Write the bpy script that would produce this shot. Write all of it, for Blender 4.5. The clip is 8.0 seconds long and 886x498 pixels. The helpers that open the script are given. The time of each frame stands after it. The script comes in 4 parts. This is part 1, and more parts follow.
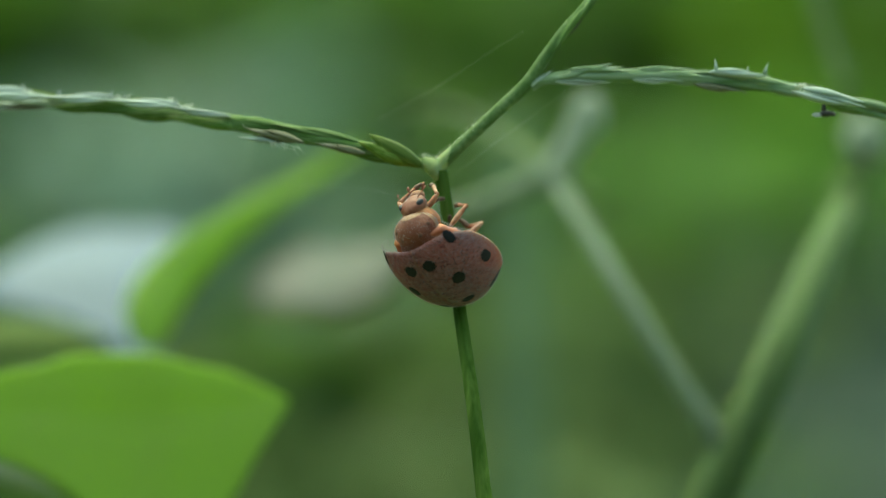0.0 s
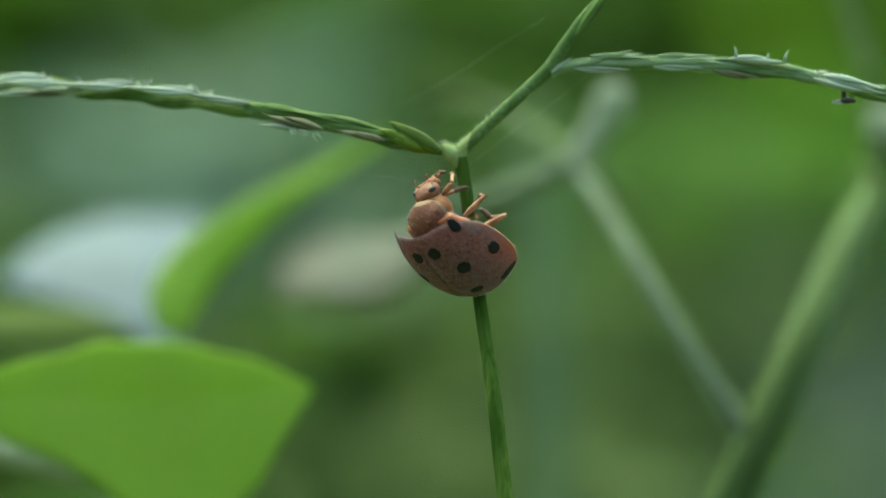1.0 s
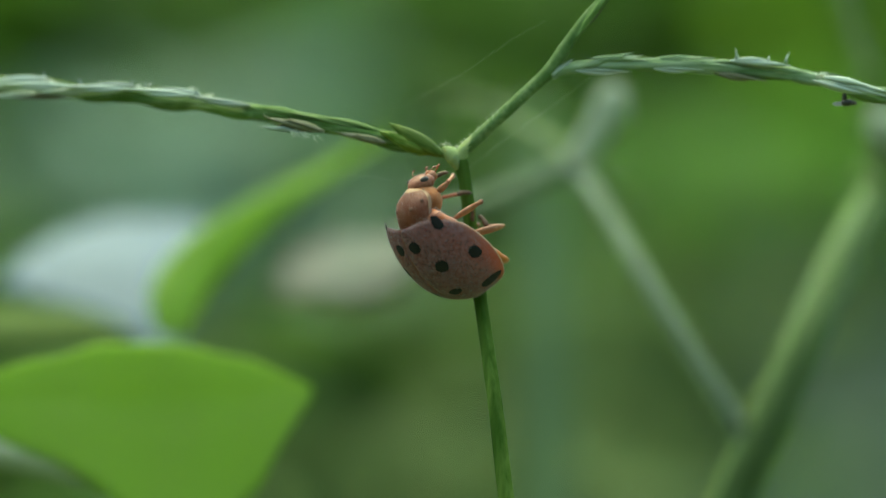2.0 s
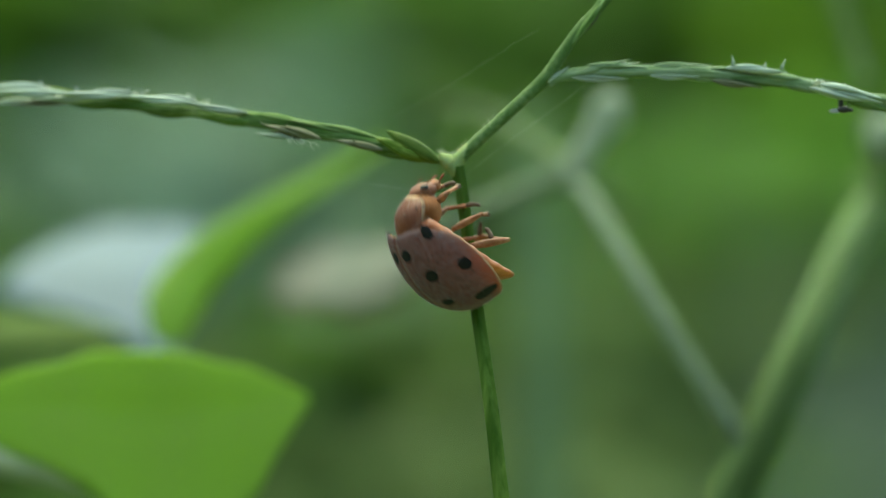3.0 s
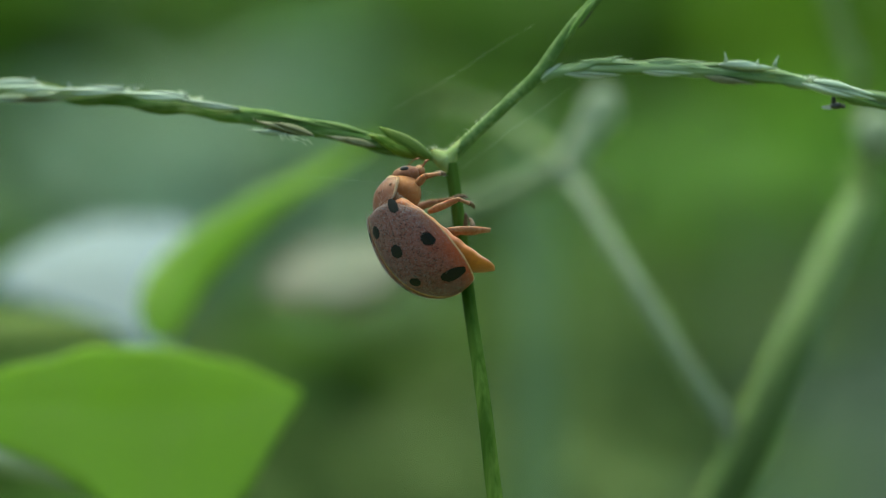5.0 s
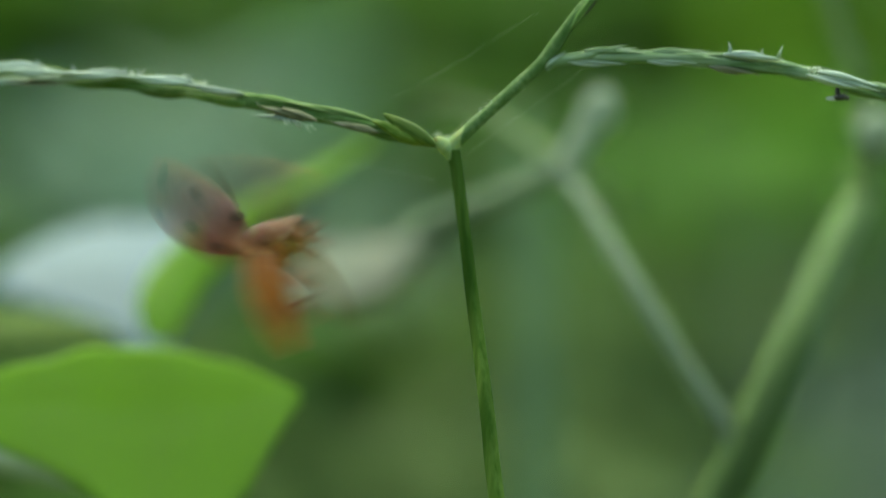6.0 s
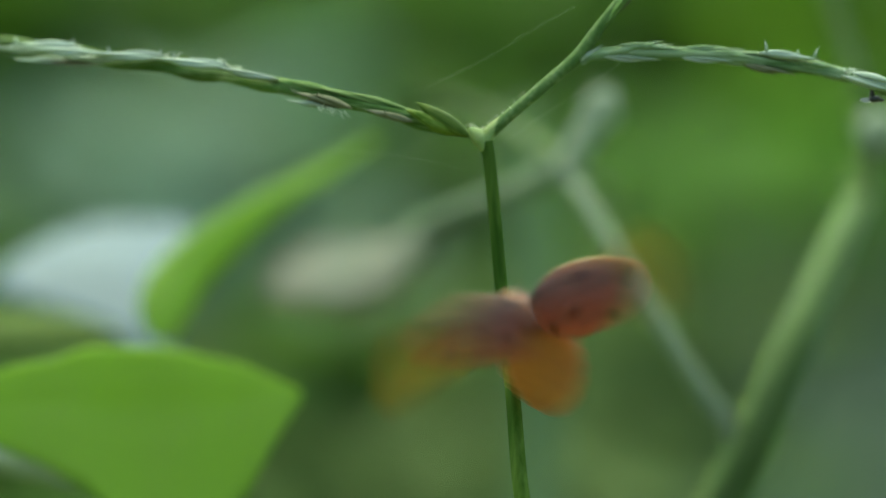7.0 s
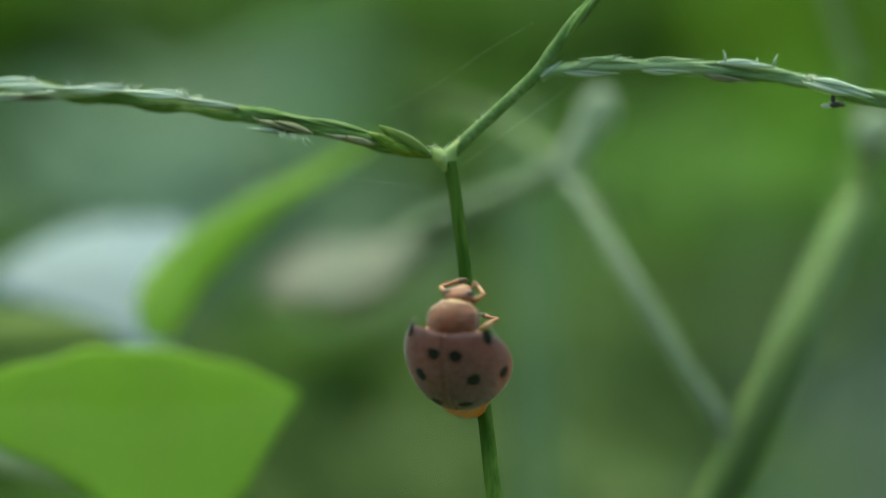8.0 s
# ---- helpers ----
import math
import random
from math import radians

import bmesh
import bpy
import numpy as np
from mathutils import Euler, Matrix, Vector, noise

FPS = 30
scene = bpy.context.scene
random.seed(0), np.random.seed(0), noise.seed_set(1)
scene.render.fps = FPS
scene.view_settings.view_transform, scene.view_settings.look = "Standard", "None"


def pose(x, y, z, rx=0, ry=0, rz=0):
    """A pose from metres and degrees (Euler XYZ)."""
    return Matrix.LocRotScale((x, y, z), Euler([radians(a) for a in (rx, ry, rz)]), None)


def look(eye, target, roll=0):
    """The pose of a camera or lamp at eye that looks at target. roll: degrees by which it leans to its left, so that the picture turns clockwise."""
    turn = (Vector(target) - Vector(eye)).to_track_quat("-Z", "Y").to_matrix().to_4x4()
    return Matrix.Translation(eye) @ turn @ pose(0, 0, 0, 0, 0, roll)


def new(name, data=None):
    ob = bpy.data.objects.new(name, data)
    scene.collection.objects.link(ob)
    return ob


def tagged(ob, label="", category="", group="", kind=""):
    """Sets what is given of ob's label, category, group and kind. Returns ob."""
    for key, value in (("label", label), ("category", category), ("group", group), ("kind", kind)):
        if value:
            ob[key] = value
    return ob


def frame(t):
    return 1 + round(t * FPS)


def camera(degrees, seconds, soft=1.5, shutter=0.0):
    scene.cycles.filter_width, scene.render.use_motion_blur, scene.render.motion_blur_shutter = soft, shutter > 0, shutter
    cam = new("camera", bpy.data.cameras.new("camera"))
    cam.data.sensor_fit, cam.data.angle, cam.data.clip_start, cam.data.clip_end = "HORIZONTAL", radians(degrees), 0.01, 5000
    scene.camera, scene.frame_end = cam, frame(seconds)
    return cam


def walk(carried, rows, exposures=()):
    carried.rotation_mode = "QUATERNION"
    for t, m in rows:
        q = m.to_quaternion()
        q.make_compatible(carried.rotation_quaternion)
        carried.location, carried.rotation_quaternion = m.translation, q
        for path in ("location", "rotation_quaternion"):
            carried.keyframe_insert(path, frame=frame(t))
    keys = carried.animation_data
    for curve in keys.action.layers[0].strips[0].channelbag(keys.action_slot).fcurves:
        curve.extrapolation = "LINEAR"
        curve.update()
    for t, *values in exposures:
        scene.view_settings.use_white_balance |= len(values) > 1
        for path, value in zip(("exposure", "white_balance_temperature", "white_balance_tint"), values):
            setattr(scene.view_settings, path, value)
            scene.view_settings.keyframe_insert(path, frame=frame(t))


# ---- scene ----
# A beetle on a grass stalk, seen from a hand's breadth away.
# Lengths inside the builders are in millimetres; mm() turns them into metres.
STALK_TOP = 0.40      # height of the optical axis over the ground
REACH = 0.16735       # from the lens to the stalk
EYE = Vector((0, -REACH, STALK_TOP))


# ---------------------------------------------------------------- camera
def aim(right, down):
    """The camera's pose, turned by hundredths of a degree."""
    return pose(*EYE, 90 + down * 0.010272, 0, right * 0.010272)


cam = camera(16.0, 8.0, soft=1.1, shutter=1.0)
cam.data.dof.use_dof = True
cam.data.dof.focus_distance = REACH - 0.0032
cam.data.dof.aperture_fstop = 15
cam.data.dof.aperture_blades = 0
VIEW = [(0, -26, 10), (0.3, -27, 7), (0.5, -26, 5), (0.6, -23, 3), (0.8, -13, -2), (0.9, 4, -8), (1.0, 16, -11), (1.2, 14, -16),
        (1.5, 17, -22), (1.7, 14, -16), (2.2, 17, -7), (2.8, 17, 0), (3.0, 11, 5), (3.2, 3, 2), (3.5, 0, 0), (4.0, -3, 0),
        (4.5, -1, -3), (5.2, -4, -2), (5.8, -5, -2), (6.0, -5, -1), (6.5, -2, -1), (7.0, -2, -2), (7.5, -2, -2), (8.0, -7, -1)]
walk(cam, [(t, aim(r, d)) for t, r, d in VIEW], exposures=[(0, 2.42, 8400, -24), (8.0, 2.42, 8400, -24)])

# ---------------------------------------------------------------- light: an overcast sky over a shady thicket
world = bpy.data.worlds.new("overcast_sky")
scene.world = world
world.use_nodes = True
sky = world.node_tree.nodes.new("ShaderNodeTexSky")
sky.sky_type, sky.sun_disc = "NISHITA", False
sky.sun_elevation, sky.sun_rotation = radians(70), radians(-30)
sky.air_density, sky.dust_density, sky.ozone_density = 1.0, 3.0, 1.0
back = world.node_tree.nodes["Background"]
back.inputs["Strength"].default_value = 0.15
world.node_tree.links.new(sky.outputs[0], back.inputs["Color"])
sun = new("sun", bpy.data.lights.new("sun", "SUN"))
sun.data.energy, sun.data.angle, sun.data.color = 0.6, radians(80), (1.0, 0.96, 0.88)
sun.matrix_world = look((-0.3, 0.5, 1.7), (0, 0, 0))


# ---------------------------------------------------------------- materials
def shader(name, base, rough=0.5, second=None, scale=800.0, detail=6.0, bump=0.15, through_light=0.0, tint=None,
           vary=0.0, sheen=0.0, coat=0.0, stretch=(1, 1, 1), third=None, gloss=0.4, under=0.0, dots=None, mark=None, clear=0.0, edge=None, deep=0.0006, flesh=(1.0, 0.45, 0.2)):
    """A surface of two mixed colours, fine relief and, for leaves, light that comes through."""
    m = bpy.data.materials.new(name)
    m.use_nodes = True
    nt = m.node_tree
    nodes, link = nt.nodes, nt.links.new
    p = nodes["Principled BSDF"]
    out = nodes["Material Output"]
    co = nodes.new("ShaderNodeTexCoord")
    mp = nodes.new("ShaderNodeMapping")
    mp.inputs["Scale"].default_value = stretch
    link(co.outputs["Object"], mp.inputs["Vector"])
    n1 = nodes.new("ShaderNodeTexNoise")
    n1.inputs["Scale"].default_value, n1.inputs["Detail"].default_value = scale, detail
    link(mp.outputs[0], n1.inputs["Vector"])
    n2 = nodes.new("ShaderNodeTexNoise")
    n2.inputs["Scale"].default_value, n2.inputs["Detail"].default_value = scale * 0.17, 3.0
    link(mp.outputs[0], n2.inputs["Vector"])
    mix = nodes.new("ShaderNodeMix")
    mix.data_type = "RGBA"
    ramp = nodes.new("ShaderNodeMapRange")
    ramp.inputs["From Min"].default_value, ramp.inputs["From Max"].default_value = 0.35, 0.65
    link(n1.outputs[0], ramp.inputs["Value"])
    link(ramp.outputs[0], mix.inputs["Factor"])
    mix.inputs["A"].default_value = (*base, 1)
    mix.inputs["B"].default_value = (*(second or base), 1)
    mix2 = nodes.new("ShaderNodeMix")
    mix2.data_type = "RGBA"
    ramp2 = nodes.new("ShaderNodeMapRange")
    ramp2.inputs["From Min"].default_value, ramp2.inputs["From Max"].default_value = 0.42, 0.68
    link(n2.outputs[0], ramp2.inputs["Value"])
    link(ramp2.outputs[0], mix2.inputs["Factor"])
    link(mix.outputs["Result"], mix2.inputs["A"])
    mix2.inputs["B"].default_value = (*(third or tuple(0.82 * c for c in base)), 1)
    colour = mix2.outputs["Result"]
    if vary:
        info = nodes.new("ShaderNodeObjectInfo")
        hsv = nodes.new("ShaderNodeHueSaturation")
        rv = nodes.new("ShaderNodeMapRange")
        rv.inputs["To Min"].default_value, rv.inputs["To Max"].default_value = 1 - vary, 1 + vary
        link(info.outputs["Random"], rv.inputs["Value"])
        link(rv.outputs[0], hsv.inputs["Value"])
        link(colour, hsv.inputs["Color"])
        colour = hsv.outputs[0]
    if dots:
        cell = nodes.new("ShaderNodeTexVoronoi")
        cell.inputs["Scale"].default_value = dots[0]
        link(co.outputs["Object"], cell.inputs["Vector"])
        near = nodes.new("ShaderNodeMapRange")
        near.inputs["From Min"].default_value, near.inputs["From Max"].default_value = 0.22, 0.42
        near.inputs["To Min"].default_value, near.inputs["To Max"].default_value = 0.95, 0.0
        link(cell.outputs["Distance"], near.inputs["Value"])
        pit = nodes.new("ShaderNodeMix")
        pit.data_type = "RGBA"
        link(near.outputs[0], pit.inputs["Factor"])
        link(colour, pit.inputs["A"])
        pit.inputs["B"].default_value = (*dots[1], 1)
        colour = pit.outputs["Result"]
    if edge:
        split = nodes.new("ShaderNodeSeparateXYZ")
        link(co.outputs["UV"], split.inputs[0])
        fade = nodes.new("ShaderNodeMapRange")
        fade.inputs["From Min"].default_value, fade.inputs["From Max"].default_value = edge[0], edge[1]
        link(split.outputs["Y"], fade.inputs["Value"])
        warm = nodes.new("ShaderNodeMix")
        warm.data_type = "RGBA"
        link(fade.outputs[0], warm.inputs["Factor"])
        link(colour, warm.inputs["A"])
        warm.inputs["B"].default_value = (*edge[2], 1)
        colour = warm.outputs["Result"]
    if mark:
        gap = nodes.new("ShaderNodeVectorMath")
        gap.operation = "DISTANCE"
        link(co.outputs["Object"], gap.inputs[0])
        gap.inputs[1].default_value = mark[0]
        fade = nodes.new("ShaderNodeMapRange")
        fade.inputs["From Min"].default_value, fade.inputs["From Max"].default_value = mark[1] * 0.55, mark[1]
        fade.inputs["To Min"].default_value, fade.inputs["To Max"].default_value = 1.0, 0.0
        link(gap.outputs["Value"], fade.inputs["Value"])
        patch = nodes.new("ShaderNodeMix")
        patch.data_type = "RGBA"
        link(fade.outputs[0], patch.inputs["Factor"])
        link(colour, patch.inputs["A"])
        patch.inputs["B"].default_value = (*mark[2], 1)
        colour = patch.outputs["Result"]
    if clear:
        p.inputs["Alpha"].default_value = 1 - clear
    link(colour, p.inputs["Base Color"])
    p.inputs["Roughness"].default_value = rough
    p.inputs["Specular IOR Level"].default_value = gloss
    p.inputs["Sheen Weight"].default_value = sheen
    p.inputs["Sheen Roughness"].default_value = 0.35
    p.inputs["Coat Weight"].default_value = coat
    p.inputs["Coat Roughness"].default_value = 0.25
    if under:
        p.inputs["Subsurface Weight"].default_value = under
        p.inputs["Subsurface Radius"].default_value = flesh
        p.inputs["Subsurface Scale"].default_value = deep
    if bump:
        b = nodes.new("ShaderNodeBump")
        b.inputs["Strength"].default_value, b.inputs["Distance"].default_value = bump, 0.00006
        link(n1.outputs[0], b.inputs["Height"])
        link(b.outputs[0], p.inputs["Normal"])
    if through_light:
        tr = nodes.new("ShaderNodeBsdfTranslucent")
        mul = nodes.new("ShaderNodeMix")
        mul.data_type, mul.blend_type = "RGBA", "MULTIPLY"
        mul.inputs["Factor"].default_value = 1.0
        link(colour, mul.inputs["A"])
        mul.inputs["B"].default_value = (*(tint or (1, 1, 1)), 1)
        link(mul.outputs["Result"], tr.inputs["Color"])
        ms = nodes.new("ShaderNodeMixShader")
        ms.inputs[0].default_value = through_light
        link(p.outputs[0], ms.inputs[1])
        link(tr.outputs[0], ms.inputs[2])
        link(ms.outputs[0], out.inputs["Surface"])
    return m


STALK = shader("grass_stalk", (0.036, 0.076, 0.008), 0.75, (0.085, 0.135, 0.028), 2800, stretch=(1, 1, 0.012), third=(0.016, 0.042, 0.004), bump=0.4, gloss=0.06, through_light=0.15)
RACHIS = shader("grass_rachis", (0.042, 0.088, 0.014), 0.75, (0.125, 0.17, 0.085), 5000, stretch=(0.04, 1, 1), third=(0.032, 0.070, 0.010), bump=0.6, gloss=0.12)
RACHIS_PALE = shader("pale_rachis", (0.070, 0.122, 0.046), 0.75, (0.17, 0.22, 0.14), 5000, stretch=(0.04, 1, 1), third=(0.05, 0.098, 0.030), bump=0.6, gloss=0.15)
LEMMA_LIGHT = shader("light_spikelet", (0.090, 0.145, 0.064), 0.75, (0.22, 0.27, 0.18), 6000, stretch=(1, 0.05, 1), third=(0.06, 0.11, 0.038), vary=0.2, bump=0.6, gloss=0.15)
BRANCH = shader("grass_branch", (0.050, 0.094, 0.026), 0.75, (0.10, 0.145, 0.062), 3500, third=(0.038, 0.078, 0.018), bump=0.5, gloss=0.12)
NODE = shader("pale_node", (0.21, 0.26, 0.12), 0.8, (0.15, 0.21, 0.08), 1800, bump=0.5, under=0.2, gloss=0.12)
DOWN = shader("beetle_down", (0.27, 0.235, 0.25), 0.6, bump=0, gloss=0.2)
HAIR = shader("pale_hair", (0.62, 0.66, 0.56), 0.5, bump=0, through_light=0.3)
LEMMA = shader("green_spikelet", (0.044, 0.090, 0.016), 0.75, (0.125, 0.175, 0.075), 6000, stretch=(1, 0.05, 1), third=(0.032, 0.070, 0.010), vary=0.25, gloss=0.12, bump=0.6)
LEMMA_FRESH = shader("fresh_spikelet", (0.046, 0.088, 0.010), 0.7, (0.125, 0.165, 0.036), 6500, stretch=(1, 0.05, 1), third=(0.026, 0.054, 0.006), vary=0.15, bump=0.6, gloss=0.12)
LEMMA_PALE = shader("papery_glume", (0.38, 0.44, 0.40), 0.7, (0.20, 0.27, 0.19), 3200, stretch=(1, 0.06, 1), third=(0.27, 0.30, 0.26), vary=0.2, bump=0.6, through_light=0.25, gloss=0.15)
LEMMA_BROWN = shader("withered_spikelet", (0.062, 0.066, 0.036), 0.8, (0.12, 0.122, 0.088), 6000, stretch=(1, 0.06, 1), third=(0.042, 0.044, 0.022), vary=0.25, bump=0.7, gloss=0.12)
SILK = shader("spider_silk", (0.75, 0.78, 0.75), 0.3, bump=0, through_light=0.4)
SHELL = shader("wing_case", (0.052, 0.026, 0.036), 0.5, (0.112, 0.078, 0.103), 22000, 8, third=(0.068, 0.027, 0.034), sheen=0.05, bump=0.8, gloss=0.3, dots=(9500, (0.002, 0.0015, 0.002)), through_light=0.45, tint=(4.6, 2.5, 1.0), edge=(0.80, 1.0, (0.115, 0.045, 0.025)))
SHELL_UNDER = shader("wing_case_lining", (0.58, 0.33, 0.15), 0.5, (0.50, 0.27, 0.12), 2500, bump=0.2, through_light=0.62)
SHELL_RIM = shader("wing_case_rim", (0.26, 0.12, 0.045), 0.4, (0.31, 0.175, 0.085), 3000, bump=0.1)
SPOT = shader("black_spot", (0.005, 0.005, 0.006), 0.6, (0.009, 0.008, 0.009), 9000, bump=0.3, gloss=0.12)
SHIELD = shader("pronotum", (0.135, 0.041, 0.022), 0.5, (0.185, 0.080, 0.056), 9000, third=(0.105, 0.027, 0.012), sheen=0.05, bump=0.5, under=0.15, gloss=0.25, dots=(7500, (0.065, 0.019, 0.010)), mark=((0, 0.0031, 0.0018), 0.0012, (0.10, 0.025, 0.010)), through_light=0.2, tint=(2.0, 1.5, 1.0))
SHIELD_MARK = shader("pronotum_mark", (0.085, 0.033, 0.020), 0.55, (0.11, 0.048, 0.035), 9000, bump=0.4, gloss=0.2)
FACE = shader("beetle_head", (0.118, 0.033, 0.015), 0.5, (0.165, 0.066, 0.042), 5000, third=(0.095, 0.023, 0.009), sheen=0.03, bump=0.4, under=0.12, gloss=0.22)
BELLY = shader("beetle_belly", (0.36, 0.105, 0.022), 0.4, (0.30, 0.085, 0.02), 3500, third=(0.24, 0.06, 0.02), bump=0.3, under=0.12)
LEG = shader("beetle_leg", (0.205, 0.088, 0.048), 0.5, (0.27, 0.145, 0.095), 7000, third=(0.14, 0.055, 0.028), bump=0.5, under=0.25, gloss=0.2)
CHEST = shader("beetle_chest", (0.22, 0.075, 0.025), 0.6, (0.26, 0.112, 0.05), 6500, third=(0.16, 0.050, 0.015), bump=0.5, under=0.2, gloss=0.2)
CLAW = shader("beetle_foot", (0.055, 0.036, 0.024), 0.6, (0.12, 0.075, 0.05), 6000, bump=0.3, gloss=0.2)
EYEBLACK = shader("beetle_eye", (0.014, 0.014, 0.018), 0.45, bump=0, gloss=0.3)
WING = shader("hind_wing", (0.20, 0.14, 0.012), 0.4, (0.09, 0.062, 0.010), 2500, stretch=(1, 0.25, 1), bump=0.2, through_light=0.4, clear=0.8)
FLY = shader("black_fly", (0.012, 0.012, 0.013), 0.35, bump=0.2, scale=5000)
GLASSY = shader("fly_wing", (0.45, 0.47, 0.48), 0.25, bump=0, through_light=0.6)
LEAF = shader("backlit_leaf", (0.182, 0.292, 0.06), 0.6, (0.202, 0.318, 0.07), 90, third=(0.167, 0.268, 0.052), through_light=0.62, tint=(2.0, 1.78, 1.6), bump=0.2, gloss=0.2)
# Bluish base colour stands in for the sky's sheen on the leaf.
LEAF_PALE = shader("sky_tinted_leaf", (0.074, 0.12, 0.162), 0.6, (0.086, 0.135, 0.18), 60, third=(0.068, 0.112, 0.142), through_light=0.25, bump=0.2, gloss=0.3)
LEAF_OLIVE = shader("olive_leaf", (0.14, 0.20, 0.06), 0.7, (0.155, 0.215, 0.07), 80, third=(0.12, 0.17, 0.05), through_light=0.5, bump=0.2, gloss=0.1)
LEAF_DRY = shader("ageing_leaf", (0.13, 0.152, 0.125), 0.75, (0.195, 0.187, 0.162), 110, third=(0.09, 0.125, 0.075), through_light=0.35, bump=0.2, gloss=0.2)
WEED = shader("weed_stem", (0.044, 0.072, 0.024), 0.8, (0.050, 0.081, 0.030), 180, third=(0.039, 0.065, 0.021), bump=0.2, gloss=0.1, under=0.9, deep=0.002, flesh=(0.9, 1.0, 0.7))
PETIOLE = shader("pale_petiole", (0.080, 0.104, 0.072), 0.8, (0.093, 0.118, 0.085), 180, third=(0.070, 0.093, 0.062), bump=0.2, gloss=0.1, under=0.9, deep=0.002, flesh=(0.9, 1.0, 0.8))
WEED_PALE = shader("pale_weed_stem", (0.145, 0.20, 0.095), 0.8, (0.165, 0.225, 0.115), 180, third=(0.125, 0.18, 0.08), bump=0.2, gloss=0.1, through_light=0.5)
WEED_DARK = shader("dark_weed_stem", (0.036, 0.068, 0.016), 0.8, (0.045, 0.08, 0.02), 180, third=(0.03, 0.06, 0.014), bump=0.2, gloss=0.1, through_light=0.15)
MARGIN = shader("shield_margin", (0.34, 0.19, 0.11), 0.5, (0.42, 0.28, 0.18), 6000, bump=0.3, through_light=0.4, gloss=0.3)
STRAW = shader("pale_straw", (0.13, 0.19, 0.10), 0.8, (0.15, 0.215, 0.12), 150, third=(0.115, 0.17, 0.09), bump=0.2, gloss=0.1, through_light=0.3)
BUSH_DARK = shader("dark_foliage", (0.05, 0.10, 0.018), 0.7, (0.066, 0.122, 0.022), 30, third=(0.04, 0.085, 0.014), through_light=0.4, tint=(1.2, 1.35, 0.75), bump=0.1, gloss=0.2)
BUSH_MID = shader("herb_foliage", (0.072, 0.136, 0.032), 0.7, (0.09, 0.162, 0.041), 30, third=(0.058, 0.11, 0.022), through_light=0.42, tint=(1.2, 1.3, 0.75), bump=0.1, gloss=0.2)
BUSH_LIGHT = shader("bright_foliage", (0.078, 0.155, 0.034), 0.65, (0.092, 0.175, 0.042), 30, third=(0.068, 0.135, 0.028), through_light=0.42, tint=(1.25, 1.4, 0.9), bump=0.1, gloss=0.2)
BUSH_OLIVE = shader("olive_foliage", (0.10, 0.155, 0.05), 0.7, (0.115, 0.175, 0.06), 30, third=(0.09, 0.14, 0.045), through_light=0.35, bump=0.1, gloss=0.2)
DOWNY = shader("downy_bud", (0.28, 0.33, 0.26), 0.9, (0.32, 0.37, 0.30), 300, third=(0.24, 0.29, 0.22), bump=0.2, gloss=0.1, through_light=0.5)
BUSH_TEAL = shader("bluish_foliage", (0.075, 0.112, 0.082), 0.7, (0.088, 0.128, 0.096), 30, third=(0.065, 0.10, 0.07), through_light=0.3, bump=0.1, gloss=0.2)
BUSH_GREY = shader("greyish_foliage", (0.15, 0.23, 0.168), 0.6, (0.17, 0.255, 0.192), 30, third=(0.125, 0.195, 0.132), through_light=0.3, bump=0.1, gloss=0.4)
SOIL = shader("soil", (0.12, 0.145, 0.06), 0.9, (0.13, 0.18, 0.06), 14, third=(0.09, 0.115, 0.04), bump=0.3)


# ---------------------------------------------------------------- mesh helpers
def mm(p):
    return Vector(p) * 0.001


def finish(bm, name, materials, smooth=True):
    me = bpy.data.meshes.new(name)
    bmesh.ops.recalc_face_normals(bm, faces=bm.faces)
    bm.to_mesh(me)
    bm.free()
    for m in materials if isinstance(materials, (list, tuple)) else [materials]:
        me.materials.append(m)
    if smooth:
        me.polygons.foreach_set("use_smooth", [True] * len(me.polygons))
    return me


def part(name, bm, material, parent, label=""):
    ob = new(name, finish(bm, name, material) if isinstance(bm, bmesh.types.BMesh) else bm)
    ob.parent = parent
    if label:
        tagged(ob, label)
    return ob


def thing(name, label, category, group="", at=(0, 0, 0), kind=""):
    ob = tagged(new(name), label, category, group, kind)
    ob.empty_display_size = 0.004
    ob.location = at
    return ob


def spline(points, steps=6):
    """Points on a smooth line through the given ones."""
    p = [Vector(q) for q in points]
    p = [2 * p[0] - p[1]] + p + [2 * p[-1] - p[-2]]
    line = []
    for i in range(1, len(p) - 2):
        a, b, c, d = p[i - 1:i + 3]
        for k in range(steps):
            u = k / steps
            line.append(0.5 * (2 * b + (c - a) * u + (2 * a - 5 * b + 4 * c - d) * u * u + (3 * b - a - 3 * c + d) * u ** 3))
    return line + [p[-2]]


def along(values, u):
    x = u * (len(values) - 1)
    i = min(int(x), len(values) - 2)
    return values[i] + (values[i + 1] - values[i]) * (x - i)


